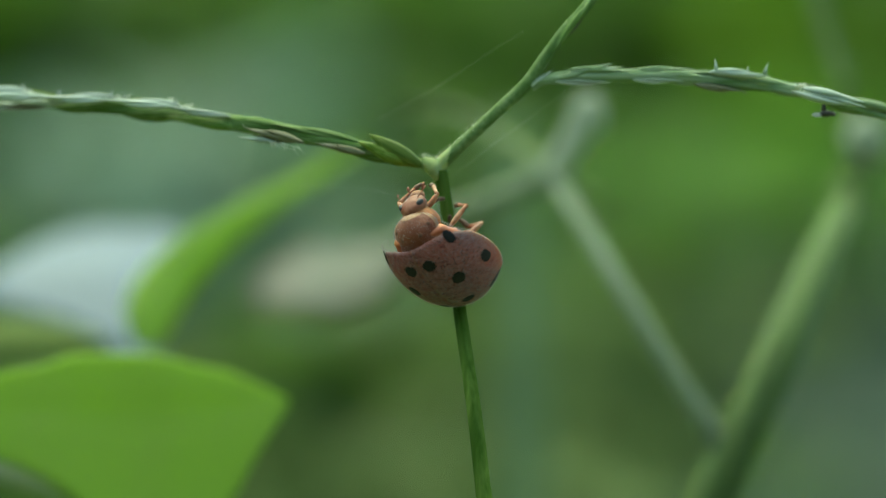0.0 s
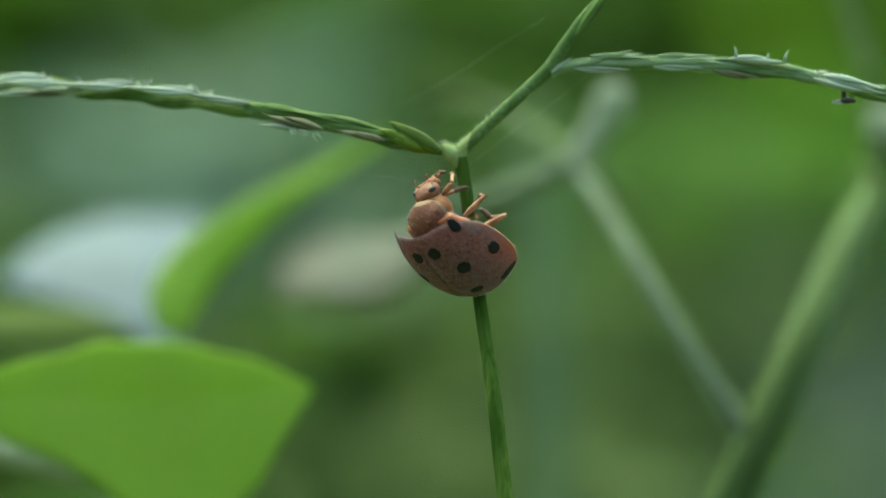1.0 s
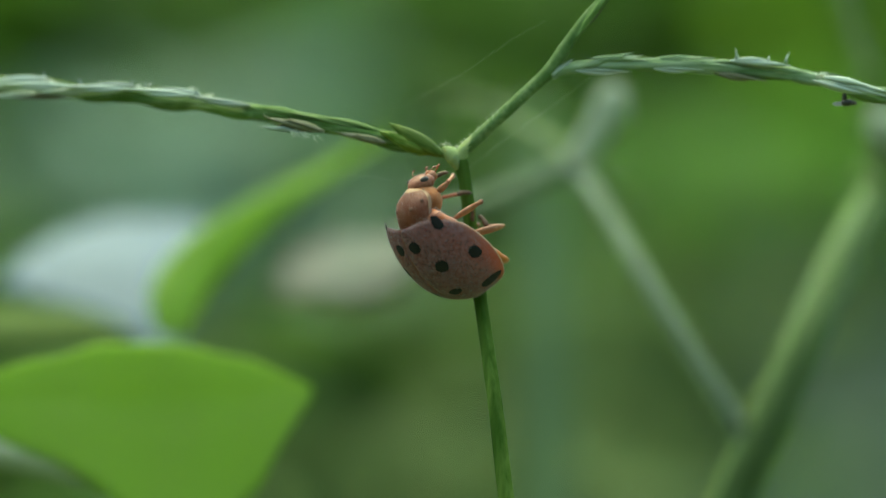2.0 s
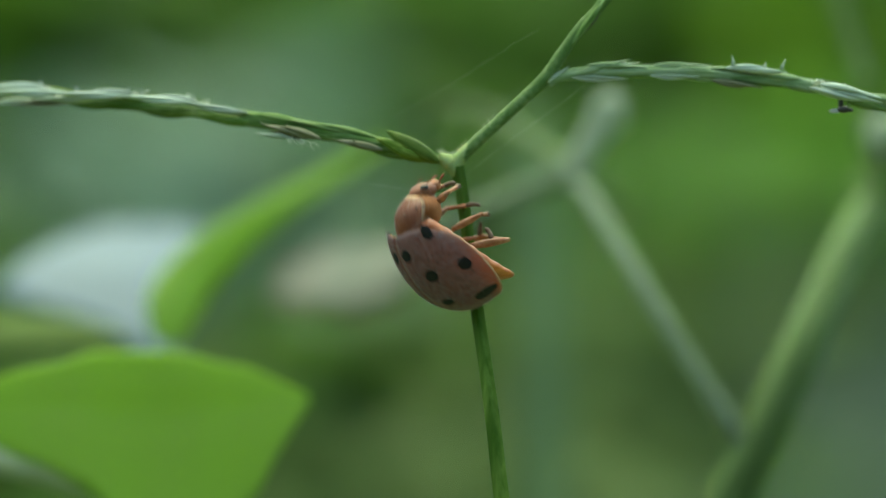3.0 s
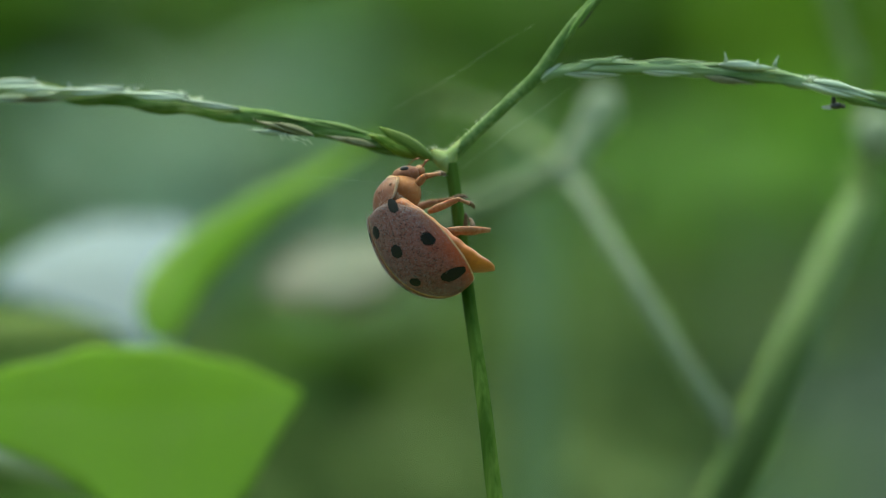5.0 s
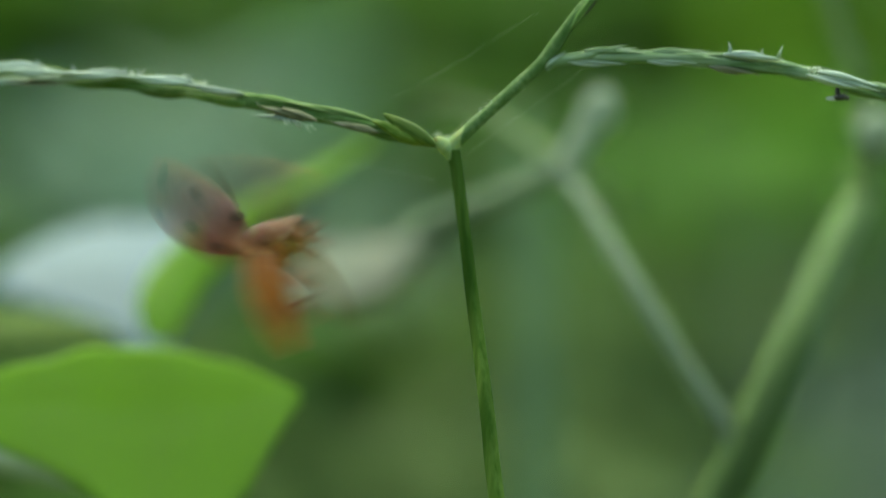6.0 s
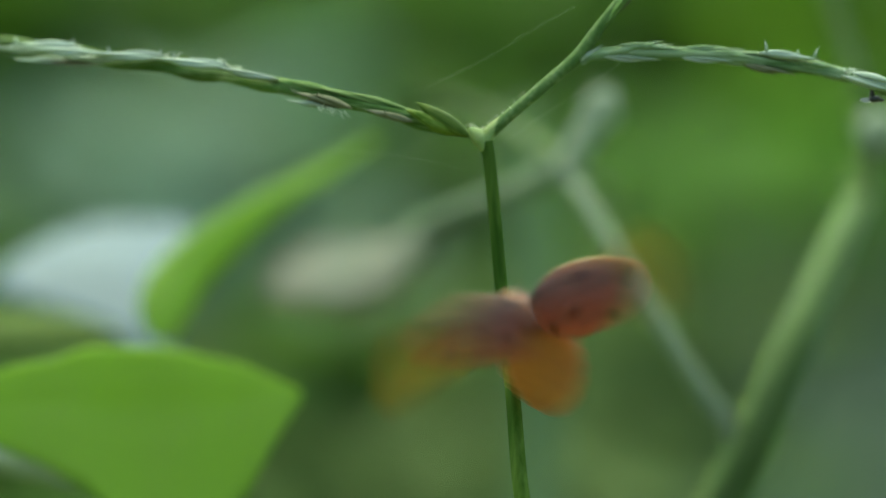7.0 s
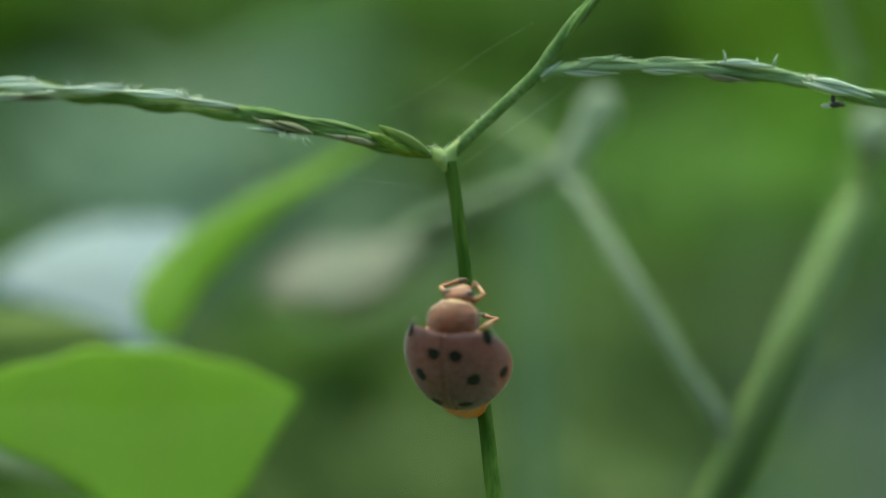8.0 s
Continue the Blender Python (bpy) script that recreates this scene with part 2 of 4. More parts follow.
def sweep(bm, line, radii, sides=10, flat=1.0, ribs=0, rib=0.0, wobble=0.0, index=0):
    """A round or flattened stem along a line, closed at both ends."""
    n = len(line)
    rings, side = [], None
    for i, p in enumerate(line):
        t = (line[min(i + 1, n - 1)] - line[max(i - 1, 0)]).normalized()
        if side is None:
            side = t.orthogonal().normalized()
        side = (side - t * side.dot(t)).normalized()
        up = t.cross(side)
        r = along(radii, i / (n - 1))
        if wobble:
            r *= 1 + wobble * noise.noise(p * 1.3)
        ring = []
        for k in range(sides):
            a = math.tau * k / sides
            rr = r * (1 + rib * math.cos(ribs * a))
            ring.append(bm.verts.new(mm(p + side * math.cos(a) * rr + up * math.sin(a) * rr * flat)))
        rings.append(ring)
    for a, b in zip(rings, rings[1:]):
        for k in range(sides):
            f = bm.faces.new((a[k], a[(k + 1) % sides], b[(k + 1) % sides], b[k]))
            f.material_index = index
    for ring in (rings[0], rings[-1]):
        bm.faces.new(ring).material_index = index
    return bm


def stem(points, radii, **keys):
    steps = keys.pop("steps", 6)
    return sweep(bmesh.new(), spline(points, steps), radii, **keys)


def ball(centre, size, rings=10, sides=16, lump=0.0, turn=None):
    bm = bmesh.new()
    bmesh.ops.create_uvsphere(bm, u_segments=sides, v_segments=rings, radius=1.0)
    for v in bm.verts:
        k = 1 + lump * noise.noise(v.co * 2.1 + Vector(centre))
        q = Vector((v.co.x * size[0] * k, v.co.y * size[1] * k, v.co.z * size[2] * k))
        if turn:
            q.rotate(turn)
        v.co = mm(q + Vector(centre))
    return bm


def blade(mid, widths, lift, cup=0.15, thick=0.25, wave=0.0, seed=0, nu=18, nv=10, other=None):
    """A leaf blade: a midrib line, its half widths, the direction across the blade, and its cupping."""
    bm = bmesh.new()
    line = spline(mid, nu // (len(mid) - 1) + 1)
    n = len(line)
    top, low = [], []
    for i, p in enumerate(line):
        u = i / (n - 1)
        t = (line[min(i + 1, n - 1)] - line[max(i - 1, 0)]).normalized()
        across = Vector(lift)
        across = (across - t * across.dot(t)).normalized()
        face = t.cross(across)
        ra, rb = [], []
        for j in range(nv + 1):
            v = 2 * j / nv - 1
            w = along(other if other and v < 0 else widths, u)
            vein = 0.03 * w * abs(math.sin(u * 19 + abs(v) * 2.4)) * (1 - abs(v))
            q = p + across * v * w * (1 + 0.03 * math.sin(u * 31 + seed)) + face * (cup * w * v * v + wave * w * math.sin(u * 9 + seed + 2 * v) + vein - 0.04 * w * math.exp(-(v * 6) ** 2))
            ra.append(bm.verts.new(mm(q)))
            rb.append(bm.verts.new(mm(q - face * thick)))
        top.append(ra)
        low.append(rb)
    for a, b in zip(top, top[1:]):
        for j in range(nv):
            bm.faces.new((a[j], a[j + 1], b[j + 1], b[j]))
    for a, b in zip(low, low[1:]):
        for j in range(nv):
            bm.faces.new((a[j], b[j], b[j + 1], a[j + 1]))
    for i in range(n - 1):
        bm.faces.new((top[i][0], top[i + 1][0], low[i + 1][0], low[i][0]))
        bm.faces.new((top[i][nv], low[i][nv], low[i + 1][nv], top[i + 1][nv]))
    for j in range(nv):
        bm.faces.new((top[0][j], low[0][j], low[0][j + 1], top[0][j + 1]))
        bm.faces.new((top[-1][j], top[-1][j + 1], low[-1][j + 1], low[-1][j]))
    return bm


# ---------------------------------------------------------------- ground and thicket behind
def rise(x, y):
    """Height of the ground: a bank behind the plants, with uneven soil."""
    def step(a, b, v):
        u = min(1.0, max(0.0, (v - a) / (b - a)))
        return u * u * (3 - 2 * u)
    bank = (0.20 + 0.5 * (min(y, 2.1) - 0.5)) * step(0.22, 0.5, y) * (1 - step(2.1, 2.9, y)) * (1 - step(1.15, 1.9, abs(x)))
    return bank - 0.02 + 0.02 * noise.noise(Vector((x, y, 0)) * 1.5)


def ground():
    bm = bmesh.new()
    n, edges = 110, []
    for i in range(n + 1):
        u = 2 * i / n - 1
        edges.append(math.copysign(abs(u) ** 6, u) * 400 + u * 3.2)
    grid = [[bm.verts.new((x, y, rise(x, y))) for x in edges] for y in edges]
    for a, b in zip(grid, grid[1:]):
        for i in range(n):
            bm.faces.new((a[i], a[i + 1], b[i + 1], b[i]))
    ob = new("ground", finish(bm, "ground", SOIL))
    tagged(ob, "dark damp soil with moss and litter under the weeds", "ground", kind="structure")


def leaf_cloud(rng, centre, size, count, leaf, droop=0.5):
    """Many small pointed leaves scattered in an ellipsoid, thinner at its rim."""
    verts, faces = [], []
    c, s = np.array(centre), np.array(size)
    for _ in range(count):
        d = rng.normal(size=3)
        d /= np.linalg.norm(d)
        p = c + s * d * rng.random() ** 0.45
        a, e = rng.random() * math.tau, rng.normal() * 0.5 - droop
        t = np.array((math.cos(a) * math.cos(e), math.sin(a) * math.cos(e), math.sin(e)))
        w = np.cross(t, rng.normal(size=3))
        w /= np.linalg.norm(w)
        nrm = np.cross(t, w)
        l = leaf * (0.6 + 0.8 * rng.random())
        b = len(verts)
        for u, v, k in ((0, 0, 0), (0.35, 0.30, 0.04), (0.75, 0.2, 0.02), (1.0, 0, -0.08), (0.75, -0.2, 0.02), (0.35, -0.30, 0.04), (0.5, 0, -0.03)):
            verts.append(tuple(p + t * l * u + w * l * v + nrm * l * k))
        faces += [(b, b + 1, b + 6), (b + 1, b + 2, b + 6), (b + 2, b + 3, b + 6), (b + 3, b + 4, b + 6), (b + 4, b + 5, b + 6), (b + 5, b, b + 6)]
    return verts, faces


def shrub(name, label, material, base, clouds, seed, leaf=0.05):
    """A bush: a few bare twigs from the ground and clouds of leaves."""
    rng = np.random.default_rng(seed)
    top = thing(name, label, "shrub", "shrubs behind the grass", at=(base[0], base[1], rise(*base)))
    o = np.array((base[0], base[1], rise(*base)))
    verts, faces = [], []
    for centre, size, count in clouds:
        v, f = leaf_cloud(rng, np.array(centre) - o, size, count, leaf)
        faces += [tuple(i + len(verts) for i in q) for q in f]
        verts += v
        tip = (np.array(centre) - o) * 1000
        part("twig", stem([(rng.normal() * 8, rng.normal() * 8, -20), tip * (0.4, 0.4, 0.5) + rng.normal(size=3) * 12, tip], [5, 4, 2], sides=6), WEED, top)
    me = bpy.data.meshes.new("leaves")
    me.from_pydata(verts, [], faces)
    me.materials.append(material)
    ob = part("leaves", me, material, top)
    ob["kind"] = "stuff"


def leaves_object(name, label, category, material, clouds, seed, leaf):
    """Foliage that nobody could count, as one mesh."""
    rng = np.random.default_rng(seed)
    verts, faces = [], []
    for centre, size, count in clouds:
        v, f = leaf_cloud(rng, centre, size, count, leaf, 0.15)
        faces += [tuple(i + len(verts) for i in q) for q in f]
        verts += v
    me = bpy.data.meshes.new(name)
    me.from_pydata(verts, [], faces)
    me.materials.append(material)
    tagged(new(name, me), label, category, kind="stuff")


def thicket():
    rng = np.random.default_rng(5)
    # herbs on a bank that rises away from the lens, so that their upper sides face it
    bank = []
    for i in range(15):
        for j in range(12):
            x, y = -1.05 + 0.15 * i + rng.normal() * 0.03, 0.47 + 0.135 * j + rng.normal() * 0.02
            bank.append(((x, y, 0.245 + 0.5 * (y - 0.5)), (0.11, 0.10, 0.03), 66))
    leaves_object("herb_bank", "bank of soft green herbs, far out of focus", "herbs", BUSH_MID, bank, 21, 0.055)
    # tall growth behind the bank; unseen bushes added at the lens's back cut front light
    far = [((math.sin(a) * 3.4, 0.4 + math.cos(a) * 3.4, z), (0.6, 0.5, 0.55), 260) for a in np.radians(np.linspace(-70, 70, 15)) for z in (0.5, 1.3)]
    leaves_object("hedge", "dense dark green hedge of broad leaves", "hedge", BUSH_DARK, far, 22, 0.16)
    near = [((math.sin(a) * 1.7, math.cos(a) * 1.5 - 0.2, z), (0.5, 0.4, 0.35), 200) for a in np.radians(np.linspace(110, 250, 11)) for z in (0.3, 0.6)]
    leaves_object("bushes", "unseen dark bushes added behind the lens to cut front light", "bushes", BUSH_DARK, near, 23, 0.15)
    def slope(x0, x1, y0, y1, count, over=0.03):
        """Thin drifts of leaves that lie on the bank."""
        return [((x0 + (x1 - x0) * rng.random(), y, 0.245 + 0.5 * (y - 0.5) + over), (0.014, 0.014, 0.006), 9) for y in np.linspace(y0, y1, count)]

    shrub("bright_shrub", "bright yellow-green leafy shrub lit from above", BUSH_LIGHT, (0.11, 0.84), [((0.118, 0.80, 0.427), (0.04, 0.05, 0.018), 270), ((0.075, 0.80, 0.425), (0.05, 0.05, 0.018), 60), ((0.10, 0.76, 0.40), (0.05, 0.05, 0.02), 90), ((0.088, 0.73, 0.414), (0.04, 0.04, 0.008), 45), ((0.105, 0.75, 0.408), (0.05, 0.05, 0.016), 120)] + slope(0.062, 0.12, 0.715, 0.775, 20, 0.047), 11, 0.03)
    shrub("grey_shrub", "greyish blue-green leafy shrub", BUSH_GREY, (-0.09, 0.86), [((-0.056, 0.84, 0.447), (0.034, 0.05, 0.020), 45), ((-0.072, 0.78, 0.42), (0.042, 0.05, 0.022), 90), ((-0.085, 0.74, 0.432), (0.025, 0.03, 0.014), 22), ((-0.046, 0.74, 0.405), (0.022, 0.03, 0.010), 26), ((-0.13, 0.80, 0.41), (0.04, 0.05, 0.03), 20), ((-0.10, 0.78, 0.415), (0.032, 0.05, 0.024), 60)] + slope(-0.082, -0.028, 0.70, 0.80, 36, 0.048), 12, 0.03)
    shrub("grey_herb", "low greyish-green herb with narrow leaves", BUSH_GREY, (0.11, 0.64), [((0.02, 0.76, 0.405), (0.02, 0.04, 0.03), 16)], 13, 0.028)
    shrub("olive_herb", "olive green herb with soft leaves", BUSH_OLIVE, (0.03, 0.75), [((0.045, 0.68, 0.372), (0.05, 0.05, 0.022), 260), ((0.035, 0.63, 0.345), (0.045, 0.04, 0.015), 90)], 15, 0.026)
    shrub("bluish_herb", "low dark bluish-green herb", BUSH_TEAL, (0.11, 0.66), slope(0.088, 0.14, 0.57, 0.72, 36, 0.05), 16, 0.026)
    shrub("olive_creeper", "creeping olive herb on the bank", BUSH_OLIVE, (-0.06, 0.66), slope(-0.085, -0.04, 0.61, 0.755, 36, 0.036) + slope(0.03, 0.085, 0.60, 0.69, 26, 0.04) + slope(-0.005, 0.03, 0.76, 0.83, 9, 0.035) + slope(-0.035, -0.005, 0.69, 0.76, 14, 0.03), 17, 0.026)
    # Shade over parts of the bank is put into these darker leaves.
    shrub("shade_toned_shrub", "deep green leafy shrub, shade put into its leaf colour", BUSH_DARK, (0.0, 0.95), [((0.005, 0.90, 0.485), (0.06, 0.05, 0.022), 70), ((0.10, 0.90, 0.492), (0.07, 0.05, 0.02), 100), ((0.012, 0.86, 0.468), (0.04, 0.04, 0.022), 110), ((-0.125, 0.78, 0.42), (0.03, 0.03, 0.02), 40), ((-0.108, 0.84, 0.455), (0.03, 0.04, 0.024), 38), ((-0.014, 0.66, 0.377), (0.02, 0.02, 0.012), 16), ((-0.011, 0.76, 0.434), (0.018, 0.03, 0.013), 32), ((-0.12, 0.86, 0.487), (0.05, 0.05, 0.02), 48), ((-0.028, 0.88, 0.478), (0.03, 0.04, 0.02), 68)], 14, 0.035)


# ---------------------------------------------------------------- plants close behind, out of focus
def weed():
    top = thing("branching_weed", "tall green weed with forked stem and pale side shoots", "weed", at=mm((19, 24, 0)))
    o = Vector((19, 24, 0))

    def line(*pts):
        return [Vector(p) - o for p in pts]

    part("main_stem", stem(line((14, 25, -5), (13, 25, 180), (13.5, 25, 340), (14.0, 24.5, 362), (14.6, 24, 374), (16.74, 24.0, 383.23), (18.90, 24.0, 388.37), (21.70, 26.0, 394.14), (24.75, 32.0, 399.45), (27.1, 38.0, 402.75)), [2.0, 1.9, 1.8, 1.7, 1.6, 1.5, 1.45, 1.35, 1.2, 1.0], sides=14, wobble=0.08), WEED, top)
    part("upper_stem", stem(line((27.0, 37.8, 402.6), (28.1, 40.0, 404.6), (27.9, 42.0, 407.2), (27.7, 43.0, 409.3), (28.0, 44.0, 411.4)), [1.0, 0.85, 0.7, 0.6, 0.45], sides=12, wobble=0.08), WEED_DARK, top, "dark green upper stem")
    part("shoot", stem(line((28.0, 44.0, 411.2), (27.2, 45.0, 414.0), (26.2, 46.0, 417.4), (25.0, 47.0, 421.5), (23.5, 48.0, 427.0)), [0.5, 0.5, 0.48, 0.46, 0.3], sides=10), WEED_PALE, top)
    part("side_shoot", stem(line((18.90, 24.0, 386.48), (17.63, 24.0, 388.54), (15.06, 24.5, 392.64), (12.05, 27.0, 397.77), (10.03, 31.0, 401.46), (8.10, 37.0, 404.98)), [0.8, 0.7, 0.58, 0.55, 0.52, 0.6], sides=12, wobble=0.08), PETIOLE, top)
    part("bud_stalk", stem(line((7.91, 37.0, 404.98), (8.83, 37.0, 406.45), (9.93, 37.0, 408.28)), [0.8, 0.9, 1.0], sides=10), DOWNY, top, "pale downy stalk")
    bud = part("bud", ball(Vector((10.40, 37.0, 409.01)) - o, (1.25, 1.1, 1.35), lump=0.35), DOWNY, top, "pale downy flower bud")
    part("petiole", stem(line((8.10, 37.0, 405.17), (5.40, 39.0, 404.11), (1.73, 42.0, 402.66), (-1.67, 44.0, 401.36)), [0.75, 0.7, 0.7, 0.6], sides=10), PETIOLE, top)
    part("leaf_blade", blade(line((3.21, 41.0, 403.32), (0.7, 43.0, 402.1), (-1.3, 45.0, 400.8), (-3.4, 48.0, 398.9), (-6.2, 53.5, 398.1), (-9.6, 61.0, 398.0), (-12.6, 68.0, 397.2)), [0.4, 0.9, 1.7, 2.5, 3.0, 2.8, 1.6], (0.3, 0.4, 0.85), cup=0.15, wave=0.06, other=[0.4, 1.0, 2.1, 2.7, 2.6, 2.2, 1.2]), LEAF_DRY, top, "ageing pale leaf with brownish edge")
    part("petiole", stem(line((7.95, 38.0, 405.56), (5.58, 46.0, 407.50), (2.60, 52.0, 409.67), (-0.56, 56.0, 410.45)), [0.65, 0.5, 0.45, 0.45], sides=10), WEED_PALE, top)
    part("petiole", stem(line((7.95, 38.0, 405.19), (10.46, 44.0, 404.21), (12.70, 50.0, 402.77)), [0.6, 0.6, 0.5], sides=10), WEED_PALE, top)
    part("leaf_blade", blade(line((-0.56, 56.0, 410.45), (-1.76, 56.0, 409.25), (-2.76, 56.0, 407.25)), [0.4, 1.4, 1.2, 0.2], (0.9, 0.2, 0.3), cup=0.2), WEED_PALE, top)
    part("bud", ball(Vector((28.84, 40.0, 407.47)) - o, (1.5, 1.3, 1.7), lump=0.25), DOWNY, top, "pale downy flower bud")
    part("bud_stalk", stem(line((27.04, 41.0, 404.15), (28.24, 41.0, 405.64), (28.70, 40.0, 406.91)), [0.8, 0.6, 0.6], sides=8), WEED_PALE, top)


def broadleaf():
    top = thing("broadleaf_plant", "low plant with broad soft leaves lit from behind", "plant", at=mm((-18, 40, 0)))
    o = Vector((-18, 40, 0))

    def line(*pts):
        return [Vector(p) - o for p in pts]

    part("stalk", stem(line((-19, 42, -5), (-19, 42, 200), (-19, 42, 340), (-18.55, 40.0, 392.60)), [1.6, 1.5, 1.3, 1.0], sides=10), WEED, top)
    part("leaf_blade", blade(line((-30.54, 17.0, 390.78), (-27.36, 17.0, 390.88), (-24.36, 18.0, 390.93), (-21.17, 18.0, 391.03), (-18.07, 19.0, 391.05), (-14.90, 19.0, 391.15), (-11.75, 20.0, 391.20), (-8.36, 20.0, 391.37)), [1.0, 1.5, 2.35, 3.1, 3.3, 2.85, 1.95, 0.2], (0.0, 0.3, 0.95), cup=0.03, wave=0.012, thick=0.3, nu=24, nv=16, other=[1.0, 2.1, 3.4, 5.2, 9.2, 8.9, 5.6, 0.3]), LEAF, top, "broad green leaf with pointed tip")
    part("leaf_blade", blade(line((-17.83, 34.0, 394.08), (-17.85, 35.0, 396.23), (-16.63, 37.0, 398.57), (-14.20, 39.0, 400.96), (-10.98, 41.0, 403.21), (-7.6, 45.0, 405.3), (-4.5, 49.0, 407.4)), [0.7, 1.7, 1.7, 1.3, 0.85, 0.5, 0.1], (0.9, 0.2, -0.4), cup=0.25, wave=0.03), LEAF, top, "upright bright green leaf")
    part("leaf_blade", blade(line((-19.26, 48.0, 392.32), (-20.43, 51.0, 395.34), (-21.88, 55.0, 398.05), (-22.89, 59.0, 399.95), (-23.50, 63.0, 401.75)), [0.5, 2.6, 5.4, 7.4, 4.5], (1.0, 0.15, 0.0), cup=0.03, wave=0.02, other=[0.5, 3.4, 10.2, 6.6, 2.0]), LEAF_PALE, top, "pale leaf, bluish sky sheen put into its colour")
    part("leaf_blade", blade(line((-21.75, 44.0, 393.98), (-25.16, 44.0, 394.54), (-29.84, 45.0, 394.52), (-36.10, 46.0, 394.30)), [0.4, 1.3, 1.5, 1.2], (0.1, 0.6, 0.75), cup=0.2), LEAF_OLIVE, top, "olive green leaf")
    part("stalk", stem(line((-29.86, 30.0, 387.30), (-26.32, 30.0, 386.77), (-23.14, 30.0, 385.71), (-21.01, 30.0, 383.41), (-17, 35, 300)), [0.8, 0.9, 0.8, 0.75, 0.8], sides=10), DOWNY, top, "pale leaf stalk")
    t2 = thing("pale_grass_stalk", "pale grass stalk far out of focus", "grass", at=mm((8.5, 105, 0)))
    part("stalk", stem([(0.6, 0, -5), (0.6, 0, 150), (0.5, 0, 280), (0.2, 0, 360), (-0.4, 1, 395), (-1.5, 2, 412)], [2.3, 2.2, 2.1, 2.0, 1.8, 1.2], sides=14), STRAW, t2)
    part("sheath", stem([(0.5, -0.1, 250), (0.5, -0.1, 300), (0.3, -0.1, 352)], [2.4, 2.5, 2.2], sides=14), STRAW, t2, "leaf sheath wrapped round the stalk")


ground()
thicket()
weed()
broadleaf()


# ---------------------------------------------------------------- the grass
def spikelet_mesh(name, material, length=3.4, wide=0.46, deep=0.34, awn=0.0, gape=0.0, thorns=0.0):
    """A pointed, ribbed grain husk along +y, with a second scale lying against it."""
    bm = bmesh.new()
    for lay, (l, w, d, off, tilt) in enumerate(((length, wide, deep, 0.0, 0.0), (length * 0.72, wide * 0.92, deep * 0.8, 0.16, gape))):
        n, sides, rings = 11, 14, []
        for i in range(n + 1):
            u = i / n
            r = max(0.02, (math.sin(math.pi * min(1, u * 0.96 + 0.04)) ** 0.75) * (1 - 0.35 * u))
            ring = []
            for k in range(sides):
                a = math.tau * k / sides
                rr = r * (1 + 0.07 * math.cos(7 * a))
                p = Vector((math.cos(a) * rr * w, u * l, math.sin(a) * rr * d + off * math.sin(math.pi * u * 0.8) + tilt * u * u))
                ring.append(bm.verts.new(mm(p)))
            rings.append(ring)
        for a, b in zip(rings, rings[1:]):
            for k in range(sides):
                bm.faces.new((a[k], a[(k + 1) % sides], b[(k + 1) % sides], b[k]))
        bm.faces.new(rings[0])
        bm.faces.new(rings[-1])
    if awn:
        sweep(bm, [Vector((0, length * 0.96, 0)), Vector((0, length + awn * 0.5, awn * 0.25)), Vector((0.05, length + awn, awn * 0.8))], [0.06, 0.035, 0.012], sides=5)
        sweep(bm, [Vector((0.1, length * 0.55, deep * 0.6)), Vector((0.15, length * 0.62, deep * 0.8 + awn * 0.4)), Vector((0.1, length * 0.6, deep + awn * 0.9))], [0.07, 0.04, 0.012], sides=5)
    if thorns:
        for y, lean in ((length * 0.12, -0.25), (length * 0.62, 0.1), (length * 0.9, 0.3)):
            l = thorns * (0.55 if lean == 0.1 else 1.0)
            sweep(bm, [Vector((0, y, deep * 0.5)), Vector((0, y + lean * 0.3 * l, deep * 0.6 + l * 0.5)), Vector((0, y + lean * l, deep * 0.6 + l))], [0.16, 0.05, 0.008], sides=6)
    return finish(bm, name, material)


def spike(top, o, pts, radius, first, count, step, kinds, seed, material, size=1.0, proud=0.27):
    """One finger of the flower head: a thin rachis with husks pressed against it on both sides."""
    rng = random.Random(seed)
    line = spline([Vector(p) - o for p in pts], 16)
    part("rachis", sweep(bmesh.new(), line, radius, sides=18, flat=0.75, ribs=6, rib=0.10, wobble=0.12), material, top, "flat grooved rachis")
    dist = [0.0]
    for a, b in zip(line, line[1:]):
        dist.append(dist[-1] + (b - a).length)
    for i in range(count):
        d = first + i * step + rng.uniform(-0.15, 0.15) * step
        j = max(1, min(len(line) - 2, next((q for q, v in enumerate(dist) if v > d), len(line) - 2)))
        p, t = line[j], (line[j + 1] - line[j - 1]).normalized()
        side = 1 if i % 2 else -1
        up = Vector((0, 0, 1)).cross(t).normalized().cross(t) * -1
        out = (Vector((0, 0, 1)) * side * 0.75 + Vector((0, -1, 0)) * rng.uniform(-0.1, 0.9)).normalized()
        out = (out - t * out.dot(t)).normalized()
        lean = math.radians(rng.uniform(-1.5, 3.0))
        y = (t * math.cos(lean) + out * math.sin(lean)).normalized()
        z = (out - y * out.dot(y)).normalized()
        x = y.cross(z)
        me = kinds[i % len(kinds)] if seed < 50 else rng.choice(kinds)
        ob = part("spikelet", me, None, top)
        m = Matrix((x, y, z)).transposed().to_4x4()
        k = size * rng.uniform(0.85, 1.12)
        ob.matrix_basis = Matrix.Translation(mm(p + out * proud)) @ m @ Matrix.Diagonal((k, k, k, 1))


